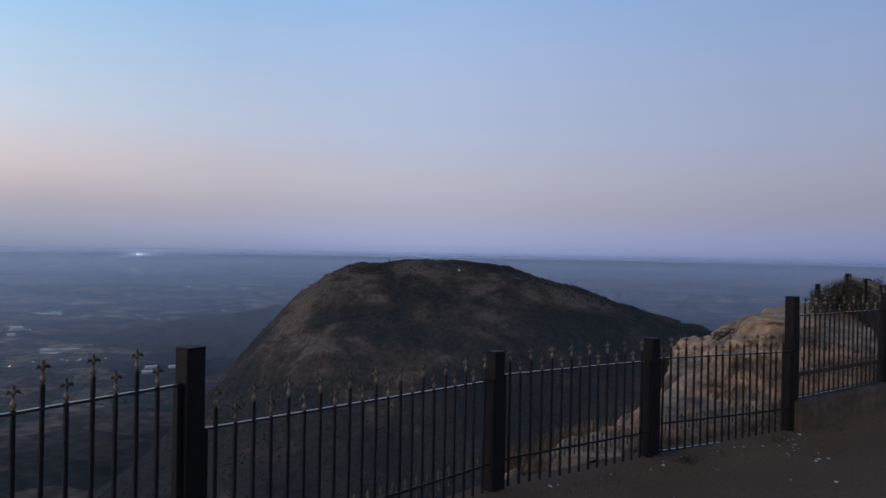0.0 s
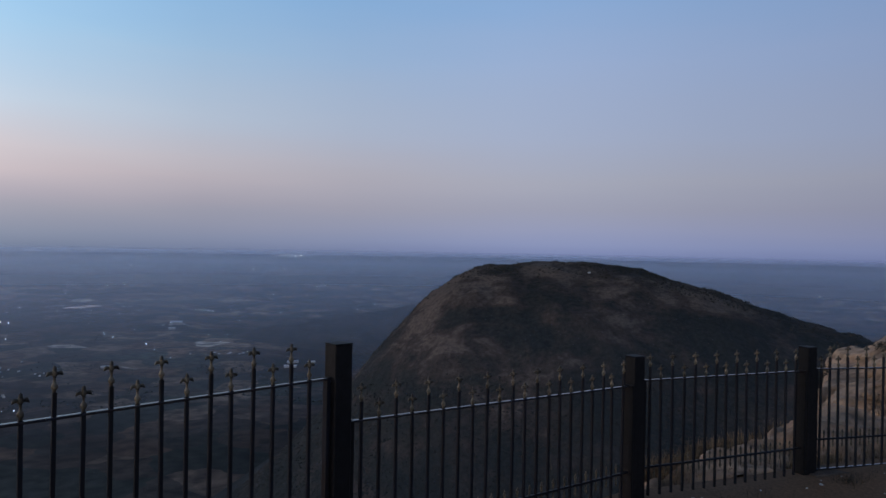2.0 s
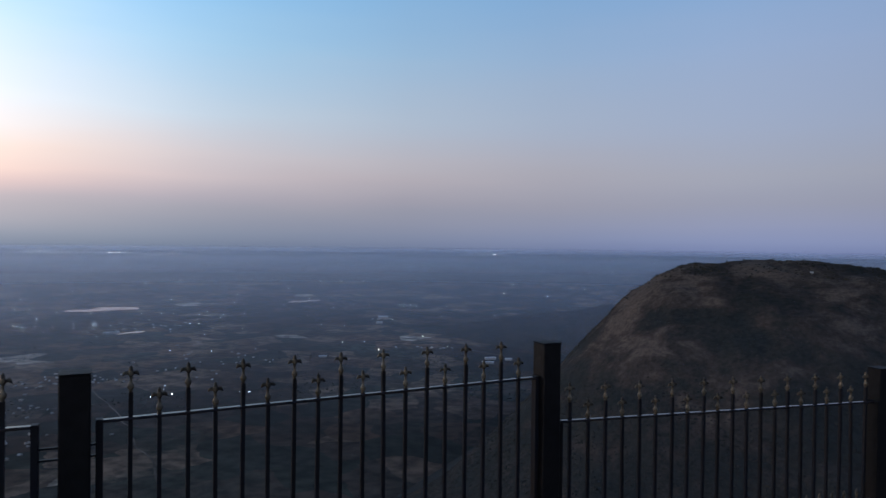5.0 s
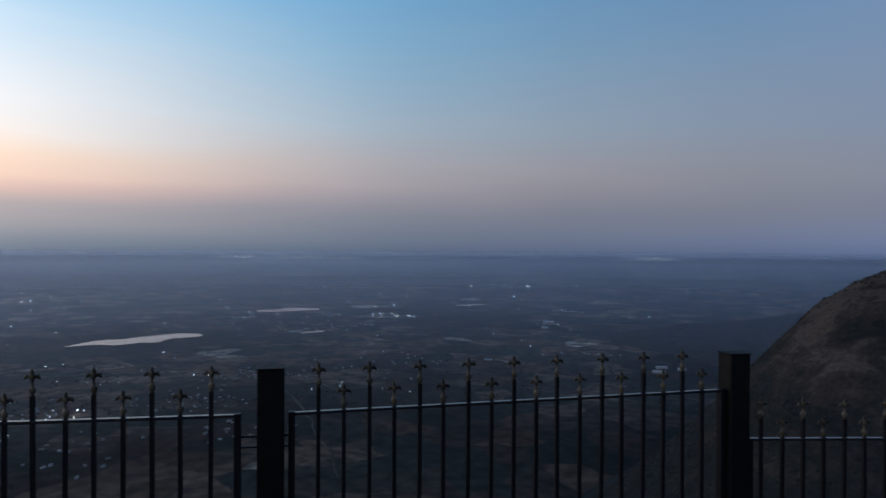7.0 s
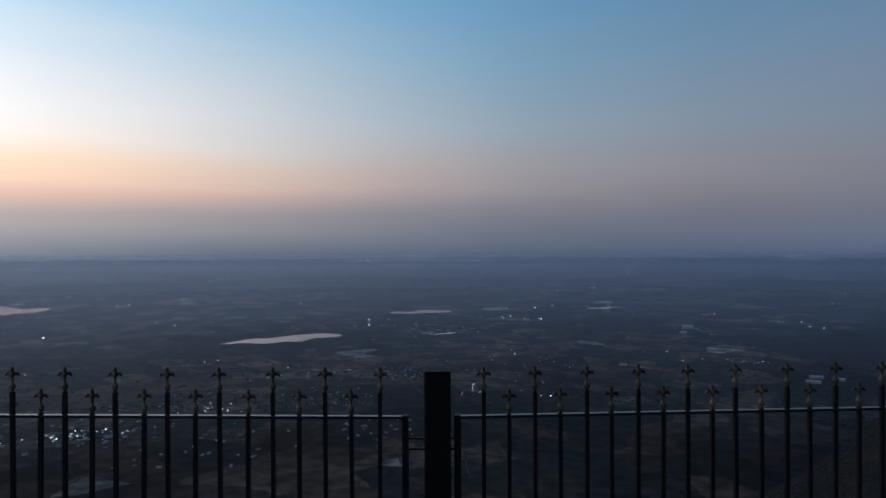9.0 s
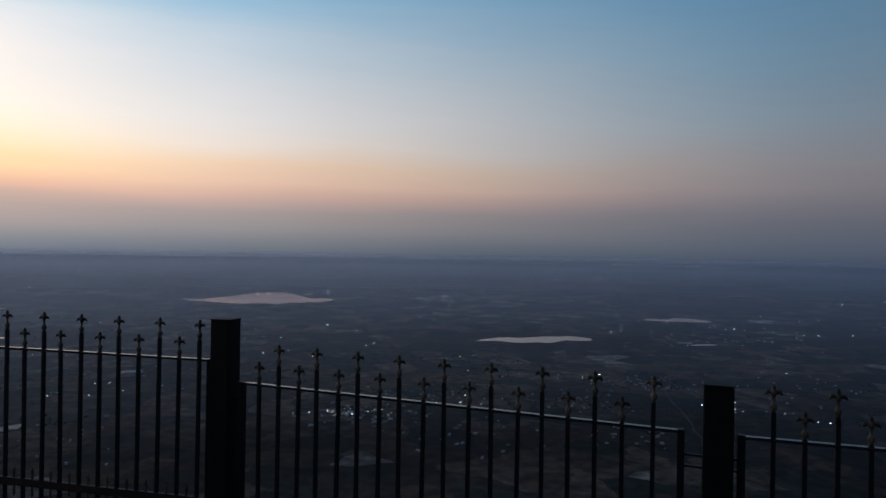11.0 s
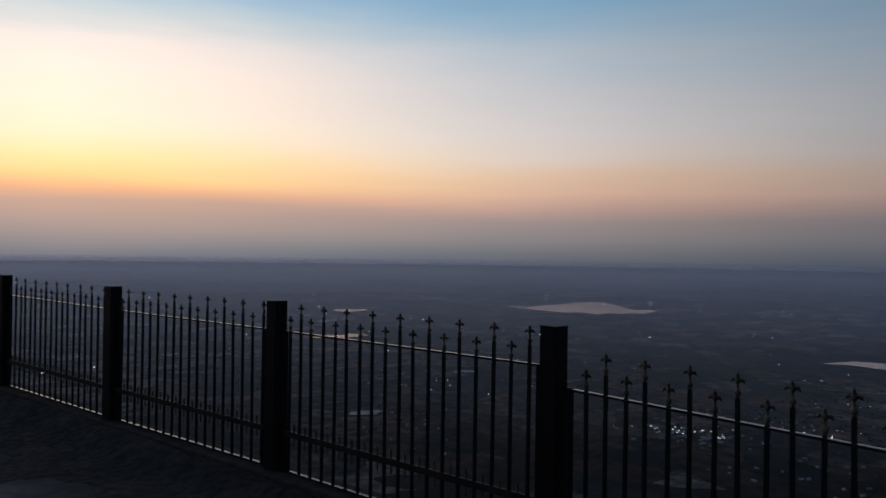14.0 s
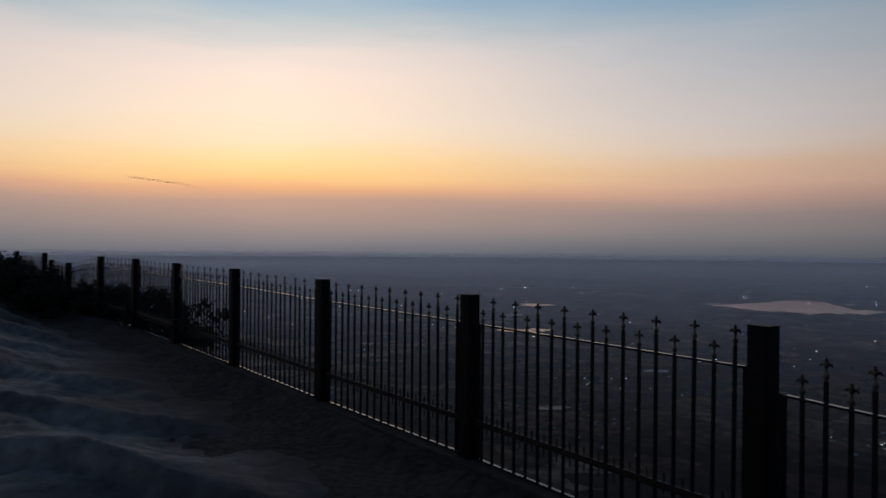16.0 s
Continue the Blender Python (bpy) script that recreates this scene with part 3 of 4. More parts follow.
# soil washed over the low rim of the slab
cover = slab.data.attributes.new("soil_cover", "FLOAT", "POINT")
for i, v in enumerate(slab.data.vertices):
    s, d = -8 + 17.8 * (i // 221) / 420, 0.2 + 9.5 * (i % 221) / 220
    wash = d + 0.5 * fbm(v.co.x, v.co.y, 1.1, 4)
    cover.data[i].value = max(1 - smooth_step(0.8, 2.3, wash), smooth_step(8.2, 9.3, s + 0.4 * fbm(v.co.x, v.co.y, 0.9, 4)))
tagged(slab, "grey weathered granite slab with shallow ledges beside the fence", "rock")


def outcrop_z(u, w):
    """The dome's height u metres out and w metres to the left of its axis; steep on its open side."""
    z = -0.50 + 0.80 * smooth_step(7.5, 15.5, u) - 0.9 * smooth_step(16.5, 24, u) * (u - 16.5) * 0.3
    edge = 0.6 + 0.085 * u - 0.75 * (1 - smooth_step(9.0, 13.0, u)) + 0.35 * fbm(u, w, 0.5, 3)
    over = max(0.0, w - edge)
    z -= 1.0 * smooth_step(edge - 2.8, edge + 0.2, w) * smooth_step(8, 12, u) + (1.9 + 4.0 * smooth_step(10, 13, u)) * over
    z += 0.20 * fbm(u, w, 0.5, 6)
    z += 0.07 * abs(fbm(u + 4, w, 1.6, 5)) - 0.10 * smooth_step(0.12, 0.0, abs(fbm(0.6 * u + 0.8 * w, w, 0.45, 3))) - 0.02
    k = z * 2.6 + 0.3 * w + 0.6 * fbm(u + 9, w, 0.4, 4)
    return z + 0.15 * (smooth_step(0, 0.18, k - math.floor(k)) - (k - math.floor(k)))


def inside(x, y):
    """How far a place lies on the walkers' side of the fence; 0 outside of it."""
    best, gap = 1e9, 0.0
    for a, b in zip(POSTS[10:], POSTS[11:]):
        d = Vector((b[0] - a[0], b[1] - a[1]))
        q = Vector((x - a[0], y - a[1]))
        f = min(1.0, max(0.0, q.dot(d) / d.length_squared))
        r = q - d * f
        if r.length < best:
            best = r.length
            gap = best if d.x * q.y - d.y * q.x < 0 else 0.0
    return gap


def outcrop_point(a, b):
    u, w = 7.4 + 19 * a, -7.5 + 12 * b
    d = way(-25.0)
    n = Vector((-d.y, d.x, 0))
    q = d * u + n * w
    # a dark crack under the steep face
    c = Vector((q.x - 3.95, q.y - 11.8, 0))
    along = max(0.0, min(0.95, c.dot(Vector((0.94, -0.34, 0)))))
    off = (c - Vector((0.94, -0.34, 0)) * along).length + 0.06 * fbm(q.x, q.y, 3.0, 3)
    crack = 0.42 * math.exp(-(off / (0.13 - 0.06 * along)) ** 2)
    return (q.x, q.y, outcrop_z(u, w) - crack - 3 * max(0.0, inside(q.x, q.y) - 0.05))


tagged(sheet("rock_outcrop", outcrop_point, 300, 230, OCHRE_ROCK), "ochre granite outcrop beyond the fence", "rock")


def ledge_point(a, b):
    s = 12.75 + 2.5 * a
    wide = max(0.02, 0.05 + 0.78 * (s - 12.85)) + 0.16 * fbm(s, 2.0, 1.2, 4)
    d = 0.12 + (wide + 0.9) * b
    p, nml, z = line_at(s)
    q = p + nml * d
    h = z + 0.10 * fbm(q.x, q.y, 1.3, 5) - 2.2 * max(0.0, d - wide) - 0.08 + 0.07 * smooth_step(0.3, 0.9, d)
    k = 3.0 * (d + 0.4 * fbm(q.x, q.y, 0.8, 3))
    h += 0.07 * (smooth_step(0, 0.2, k - math.floor(k)) - (k - math.floor(k)))
    return (q.x, q.y, h)


tagged(sheet("rock_ledge", ledge_point, 110, 60, PALE_ROCK), "broken ochre rock ledge just outside the fence", "rock")


# ---- fence ----
def square_bar(bm, x, z0, z1, w):
    return box(bm, x - w / 2, x + w / 2, -w / 2, w / 2, z0, z1)


def finial_mesh():
    """Fleur finial: a round collar, a thin neck, a small bud and two short side petals."""
    bm = bmesh.new()
    prof = [(0.008, 0.0), (0.011, 0.004), (0.008, 0.010), (0.0155, 0.018), (0.0175, 0.026), (0.0145, 0.034), (0.0075, 0.042), (0.0065, 0.062), (0.012, 0.069), (0.0145, 0.078), (0.012, 0.088), (0.009, 0.096), (0.0095, 0.102), (0.002, 0.112)]
    n = 8
    rings = [[bm.verts.new((r * math.cos(k * math.tau / n), r * math.sin(k * math.tau / n), z)) for k in range(n)] for r, z in prof]
    for a, b in zip(rings, rings[1:]):
        for k in range(n):
            bm.faces.new((a[k], a[(k + 1) % n], b[(k + 1) % n], b[k]))
    bm.faces.new(rings[-1])
    for sx in (-1, 1):
        path = [(0.008, 0.078, 0.007), (0.02, 0.081, 0.0075), (0.031, 0.080, 0.0095), (0.037, 0.075, 0.008), (0.039, 0.071, 0.004)]
        rr = []
        for x, z, w in path:
            rr.append([bm.verts.new((sx * x + dx, dy, z + dz)) for dx, dy, dz in ((0, -w * 0.7, 0), (0, 0, w), (0, w * 0.7, 0), (0, 0, -w))])
        for a, b in zip(rr, rr[1:]):
            for k in range(4):
                bm.faces.new((a[k], a[(k + 1) % 4], b[(k + 1) % 4], b[k]))
        bm.faces.new(rr[-1])
    bmesh.ops.recalc_face_normals(bm, faces=bm.faces)
    me = bpy.data.meshes.new("finial")
    bm.to_mesh(me)
    bm.free()
    me.materials.append(GILT)
    for p in me.polygons:
        p.use_smooth = True
    return me


def picket_mesh(height, w=0.0165):
    bm = bmesh.new()
    square_bar(bm, 0, 0, height, w)
    me = bpy.data.meshes.new("picket")
    bm.to_mesh(me)
    bm.free()
    me.materials.append(PAINT)
    return me


def dog_bar_mesh():
    """Short bar with a spear point at each end."""
    bm = bmesh.new()
    prof = [(0.001, -0.085), (0.010, -0.06), (0.006, -0.045), (0.006, 0.04), (0.011, 0.055), (0.001, 0.085)]
    rings = [[bm.verts.new((r * math.cos(k * math.tau / 6), r * math.sin(k * math.tau / 6), z)) for k in range(6)] for r, z in prof]
    for a, b in zip(rings, rings[1:]):
        for k in range(6):
            bm.faces.new((a[k], a[(k + 1) % 6], b[(k + 1) % 6], b[k]))
    me = bpy.data.meshes.new("dog_bar")
    bm.to_mesh(me)
    bm.free()
    me.materials.append(GILT)
    return me


FINIAL = finial_mesh()
DOG = dog_bar_mesh()
PICKETS = {}


def slanted_bar(length, rise, y0, y1, z0, z1):
    bm = bmesh.new()
    box(bm, 0, length, y0, y1, z0, z1, 0.002)
    for v in bm.verts:
        v.co.z += rise * v.co.x / length
    return bm


def iron_railing(a, b, rail_a, rail_b, foot, n=18, first_tall=False, gaps=None, broad=True):
    """One bay from post a to post b: rails, eighteen pickets of two heights with finials, spear-pointed bars low down."""
    A, B = Vector((a[0], a[1], 0)), Vector((b[0], b[1], 0))
    d = (B - A).normalized()
    gate = gaps is not None
    A, B = A + d * (gaps[0] if gate else 0.068), B - d * (gaps[1] if gate else 0.068)
    length = (B - A).length
    root = new("iron_gate" if gate else "iron_railing")
    root.matrix_world = Matrix.Translation((A.x, A.y, 0)) @ Matrix.Rotation(math.atan2(d.y, d.x), 4, "Z")
    rise = rail_b - rail_a
    part("top_rail", slanted_bar(length, rise, -0.016, 0.016, rail_a - 0.012, rail_a), RAIL, root)
    part("bottom_rail", slanted_bar(length, rise, -0.016, 0.016, rail_a - foot, rail_a - foot + 0.012), RAIL, root)
    tall_rail = 0.016 if gate or broad is False else 0.042
    part("lower_rail", slanted_bar(length, rise, -0.011, 0.011, rail_a - foot + 0.276 - tall_rail / 2, rail_a - foot + 0.276 + tall_rail / 2), PAINT if tall_rail < 0.03 else RUST, root)
    for x, z in ((0.0, rail_a), (length, rail_b)):
        bm = bmesh.new()
        if gate:
            box(bm, x - 0.013, x + 0.013, -0.02, 0.02, z - foot, z + 0.004, 0.002)
        else:
            box(bm, x - 0.012, x + 0.012, -0.048, 0.048, z - foot, z + 0.006, 0.003)
        part("stile", bm, PAINT if gate else POST, root)
    if gate:
        for x0, x1, zr in ((0.05 - gaps[0], 0.0, rail_a), (length, length + gaps[1] - 0.05, rail_b)):
            for dz in (0.09, 0.135):
                bm = bmesh.new()
                box(bm, x0, x1, -0.006, 0.006, zr - dz - 0.008, zr - dz)
                part("hinge_strap", bm, PAINT, root)
    first = 0.085 if not gate else 0.11
    for k in range(n):
        x = first + (length - 2 * first) * k / (n - 1)
        tall = (k % 2 == 0) == first_tall
        tip = 0.205 if tall else 0.112
        h = round(foot - 0.004 + tip - 0.108, 3)
        if h not in PICKETS:
            PICKETS[h] = picket_mesh(h)
        z0 = rail_a + rise * x / length - foot + 0.004
        lean = random.uniform(-0.4, 0.4)
        pk = share("picket", PICKETS[h], root, pose(x, 0, z0, random.uniform(-0.3, 0.3), lean, random.uniform(-3, 3)))
        share("finial", FINIAL, pk, pose(0, 0, h - 0.002) @ Matrix.Diagonal((0.8, 0.8, 1, 1)))
    for k in range(n - 1):
        x = first + (length - 2 * first) * (k + 0.5) / (n - 1)
        share("dog_bar", DOG, root, pose(x, 0, rail_a + rise * x / length - foot + 0.276))
    if gate:
        tagged(root, "black iron gate with tarnished gilt finials hung between posts", "gate", "gates of the fence")
    else:
        tagged(root, "black iron railing with gilt fleur finials between dark posts", "railing", "railings along the lookout")
    return root


def fence_post(x, y, z0, z1, turn):
    root = new("fence_post")
    root.matrix_world = Matrix.Translation((x, y, 0)) @ Matrix.Rotation(turn, 4, "Z")
    bm = bmesh.new()
    box(bm, -0.055, 0.055, -0.055, 0.055, z0 - 0.3, z1 - 0.006, 0.005)
    part("shaft", bm, POST, root)
    bm = bmesh.new()
    box(bm, -0.057, 0.057, -0.057, 0.057, z1 - 0.006, z1, 0.002)
    part("cap", bm, POST, root)
    tagged(root, "square dark painted steel fence post", "fence post", "posts of the fence")


for i, (x, y, z0, z1) in enumerate(POSTS):
    _, nml, _ = line_at(i + (1e-6 if i == 0 else 0))
    fence_post(x, y, z0, z1, math.atan2(-nml.x, nml.y))

# rail heights at both ends of each bay, and the bay's height below its rail
RAILS = {i: (POSTS[i][3] - 0.215, POSTS[i + 1][3] - 0.215, 1.02) for i in range(len(POSTS) - 1)}
BAYS = {1: (4, False), 10: (18, False, (0.11, 0.135)), 11: (18, True, (0.085, 0.075)), 12: (21, True, None, False), 13: (15, True, None, False), 14: (18, False, None, False)}
RAILS[1] = (0.99, 0.99, 1.02)
RAILS[3] = (0.975, 1.155, 1.02)
RAILS[10] = (0.937, 0.935, 1.05)
RAILS[11] = (0.935, 0.930, 1.05)
RAILS[12] = (0.677, 0.593, 0.95)
RAILS[13] = (0.625, 0.597, 0.97)
RAILS[14] = (0.61, 0.554, 0.92)
RAILS[15] = (0.954, 0.94, 0.95)
for i in range(len(POSTS) - 1):
    ra, rb, foot = RAILS[i]
    iron_railing(POSTS[i], POSTS[i + 1], ra, rb, foot, *BAYS.get(i, ()))
    # concrete plinth under the bay
    A, B = Vector(POSTS[i][:2]), Vector(POSTS[i + 1][:2])
    d = (B - A).normalized()
    bm = bmesh.new()
    L0 = (B - A).length
    top_a, top_b = ra - foot - 0.004, rb - foot - 0.004
    box(bm, -0.02, L0 + 0.02, -0.13, 0.13, -0.6, 0.0, 0.012)
    for v in bm.verts:
        v.co.z += top_a + (top_b - top_a) * v.co.x / L0
    ob = link("plinth", bm, CONCRETE)
    ob.matrix_world = Matrix.Translation((A.x, A.y, 0)) @ Matrix.Rotation(math.atan2(d.y, d.x), 4, "Z")
    tagged(ob, "low dirty concrete plinth under the fence", "plinth", kind="structure")


# ---- haze in the distance ----
def veil(r, up, share_, gather, fade):
    def f(u, v):
        a = radians(-45 + 210 * u)
        base = plain_z(r) - 5
        return (-r * math.sin(a), r * math.cos(a), base + (up - base) * v)
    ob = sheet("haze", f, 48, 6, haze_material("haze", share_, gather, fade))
    tagged(ob, "thin bluish evening haze over the plain", "haze", kind="structure")


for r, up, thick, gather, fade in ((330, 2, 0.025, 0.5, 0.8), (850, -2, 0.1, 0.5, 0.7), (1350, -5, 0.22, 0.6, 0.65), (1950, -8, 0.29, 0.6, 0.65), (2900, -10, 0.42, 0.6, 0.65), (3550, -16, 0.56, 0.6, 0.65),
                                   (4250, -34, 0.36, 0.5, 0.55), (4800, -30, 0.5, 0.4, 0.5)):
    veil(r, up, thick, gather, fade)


# ---- lakes, villages and lights on the plain ----
def lake(az0, az1, el, thick, taper, seed, tilt=0.1, water=WATER, peak=0.0):
    """A long reservoir with a ragged shore, seen lengthwise from az0 to az1."""
    rnd = random.Random(seed)
    a, b = on_plain(az0, el - tilt), on_plain(az1, el + tilt)
    d = b - a
    d.z = 0
    nrm = Vector((-d.y, d.x, 0)).normalized()
    if nrm.dot(a) < 0:
        nrm = -nrm
    n, up, lo = 44, [], []
    knots = [[rnd.uniform(-1, 1) for _ in range(8)] for _ in range(2)]

    def ragged(side, f):
        x = f * 6.99
        i, g = int(x), x - int(x)
        return knots[side][i] * (1 - g) + knots[side][i + 1] * g + 0.45 * rnd.uniform(-1, 1)
    for k in range(n + 1):
        f = k / n
        w = thick * (math.sin(math.pi * f) ** 0.5) * (1 - taper + 2 * taper * f)
        up.append(a + d * f + nrm * (w * (0.5 + 0.3 * ragged(0, f)) + peak * max(0.0, 1 - (0.7 - f) / 0.6 if f < 0.7 else 1 - (f - 0.7) / 0.16)))
        lo.append(a + d * f - nrm * w * (0.5 + 0.3 * ragged(1, f)))
    bm = bmesh.new()
    z = max(plain_z(math.hypot(p.x, p.y)) for p in up + lo) + 1.0
    pts = lo + up[::-1]
    vs = [bm.verts.new((p.x, p.y, z)) for p in pts]
    f = bm.faces.new(vs)
    bmesh.ops.triangulate(bm, faces=[f])
    bmesh.ops.recalc_face_normals(bm, faces=bm.faces)
    for f in bm.faces:
        if f.normal.z < 0:
            f.normal_flip()
    tagged(link("lake", bm, water), "still pale reservoir reflecting the evening sky", "lake", kind="structure")


lake(69.0, 59.5, -7.32, 105, 0.35, 1, 0.27)
lake(55.4, 50.5, -5.35, 110, 0.2, 2, 0.1, SUNSET_WATER)
lake(92.0, 80.6, -4.72, 260, 0.3, 3, 0.02, SUNSET_WATER, 380)
lake(39.3, 36.8, -4.95, 80, 0.0, 4, 0.1, SUNSET_WATER)
lake(106.6, 104.2, -4.75, 100, 0.0, 5, 0.1, SUNSET_WATER)
lake(108.6, 104.0, -6.8, 80, 0.0, 6, 0.1, SUNSET_WATER)
lake(97.0, 95.0, -9.6, 30, 0.0, 7, 0.1, POND)
lake(105.4, 102.6, -12.9, 28, 0.0, 8, 0.1, POND)
lake(52.0, 50.0, -7.1, 30, 0.0, 9)


def lights(name, mat, spots, label):
    verts, faces = [], []
    for p, s in spots:
        k = len(verts)
        verts += [tuple(p + Vector(o) * s) for o in ((2.0, 0, 0), (-2.0, 0, 0), (0, 2.0, 0), (0, -2.0, 0), (0, 0, 0.6), (0, 0, -0.6))]
        faces += [(k + a, k + b, k + c) for a, b, c in ((0, 2, 4), (2, 1, 4), (1, 3, 4), (3, 0, 4), (2, 0, 5), (1, 2, 5), (3, 1, 5), (0, 3, 5))]
    me = bpy.data.meshes.new(name)
    me.from_pydata(verts, [], faces)
    me.materials.append(mat)
    tagged(new(name, me), label, "lights", kind="stuff")


def scatter_lights():
    rnd = random.Random(5)
    white, warm, far = [], [], []

    def put(az, el, size, hot=0.7):
        if 58.5 < az < 69.5 and -8 < el < -6.5 or 80 < az < 92.5 and -5.4 < el < -4.1:
            return
        p = on_plain(az, el, 7)
        s = size * (p.length / 1000) * (0.32 if el > -8 else 0.46)
        (far if el > -3.6 else white if rnd.random() < hot else warm).append((p, s))
    # the long lit road on the horizon
    for k in range(32):
        put(58 - 10.6 * k / 31 + rnd.uniform(-.08, .08), -1.07 - 0.1 * k / 31 + rnd.uniform(-0.02, 0.02), rnd.uniform(1.0, 1.9), 0.3)
    for k in range(14):
        put(24.6 - 2.6 * k / 13, -1.0 + rnd.uniform(-0.02, 0.02), rnd.uniform(0.7, 1.2), 0.6)
    # villages
    towns = [(78, -13.6, 5, 1.0, 26), (70, -12.8, 4, 1.0, 14), (56, -6.6, 7, 0.9, 20), (52, -5.9, 8, 0.7, 16), (35, -3.4, 5, 0.3, 26), (30, -5.4, 4, 0.4, 16),
             (22, -2.2, 8, 0.5, 20), (44, -5.9, 4, 0.4, 14), (-13, -2.0, 5, 0.5, 7), (-18, -3.2, 4, 0.6, 4), (16, -2.4, 5, 0.3, 8), (62, -10.5, 7, 1.2, 14),
             (48, -12, 7, 1.2, 12), (98, -11, 7, 1.6, 12), (38, -2.0, 10, 0.4, 24), (60, -2.4, 10, 0.6, 16), (88, -2.6, 10, 0.6, 10), (110, -3.2, 12, 0.8, 10), (76, -4.2, 8, 0.7, 10)]
    for az, el, wa, we, n in towns:
        for _ in range(int(n * 1.2)):
            put(az + rnd.gauss(0, wa / 2.2), min(-0.9, el + rnd.gauss(0, we / 5.0)), rnd.choice((0.45, 0.55, 0.65, 0.8, 1.0)))
    for _ in range(760):
        put(rnd.uniform(-30 if rnd.random() < 0.3 else 0, 145), -1.12 - 8 * rnd.random() ** 2.3, rnd.choice((0.5, 0.65, 0.8, 1.0)))
    put(81.1, -6.5, 2.2, 1.0)
    lights("town_lights", LAMP_WHITE, white, "scattered white village lights on the plain")
    lights("far_town_lights", LAMP_FAR, far, "strings of bright town lights near the horizon")
    lights("warm_town_lights", LAMP_WARM, warm, "scattered warm street lights on the plain")


scatter_lights()


def village():
    """Small pale houses and sheds on the plain."""
    rnd = random.Random(9)
    verts, faces = [], []

    def house(p, w, l, h, a):
        k = len(verts)
        c, s = math.cos(a), math.sin(a)
        for x, y, z in ((-w, -l, 0), (w, -l, 0), (w, l, 0), (-w, l, 0), (-w, -l, h), (w, -l, h), (w, l, h), (-w, l, h), (0, -l, h * 1.35), (0, l, h * 1.35)):
            verts.append((p.x + c * x - s * y, p.y + s * x + c * y, p.z + z))
        faces.extend([(k, k + 1, k + 5, k + 8, k + 4), (k + 1, k + 2, k + 6, k + 5), (k + 2, k + 3, k + 7, k + 9, k + 6), (k + 3, k, k + 4, k + 7),
                      (k + 5, k + 6, k + 9, k + 8), (k + 7, k + 4, k + 8, k + 9)])
    groups = [(78, -13.6, 5, 1.1, 60), (74, -11.8, 5, 0.8, 30), (60, -12, 6, 1.0, 44), (55, -10.2, 5, 0.8, 60), (57, -14.5, 5, 1.0, 24), (31.6, -6.4, 1.2, 0.2, 8), (44, -9.5, 6, 1.5, 26), (38, -5, 6, 0.6, 26),
              (28, -8.7, 3, 0.2, 10), (70, -15, 8, 2, 30), (95, -10, 12, 2.5, 26), (50, -6.6, 8, 0.5, 30), (24, -4.2, 10, 0.6, 30), (100, -14, 8, 2, 18)]
    for az, el, wa, we, n in groups:
        for _ in range(n):
            a, e = az + rnd.gauss(0, wa / 2.2), el + rnd.gauss(0, we / 2.2)
            if 58.5 < a < 69.5 and -8 < e < -6.5:
                continue
            house(on_plain(a, e, -0.2), rnd.uniform(0.8, 1.8), rnd.uniform(1.0, 3.0), rnd.uniform(1.3, 2.4), rnd.uniform(0, 3.1))
    me = bpy.data.meshes.new("village_houses")
    me.from_pydata(verts, [], faces)
    me.materials.append(WHITEWASH)
    tagged(new("village_houses", me), "small pale village houses and sheds on the plain", "houses", kind="stuff")


village()


def dirt_track(az0, el0, az1, el1, wide, seed):
    """A winding pale farm track across the plain."""
    a, b = on_plain(az0, el0), on_plain(az1, el1)
    side = Vector((-(b - a).y, (b - a).x, 0)).normalized()
    amp = 0.06 * (b - a).length

    def f(u, v):
        p = a.lerp(b, u) + side * (amp * fbm(u * 2.5, seed, 1.0, 3) * math.sin(math.pi * u) + wide * (v - 0.5))
        return (p.x, p.y, plain_z(math.hypot(p.x, p.y)) + 0.7)
    tagged(sheet("dirt_track", f, 60, 1, DUST), "pale winding dirt track between the fields", "track", kind="structure")


for k, (az0, el0, az1, el1, wide) in enumerate(((53.8, -10.6, 48.8, -18.5, 2.4), (36, -7.0, 22, -9.2, 3.0), (57.6, -12.2, 53.4, -12.15, 1.6))):
    dirt_track(az0, el0, az1, el1, wide, 11.0 + 3 * k)


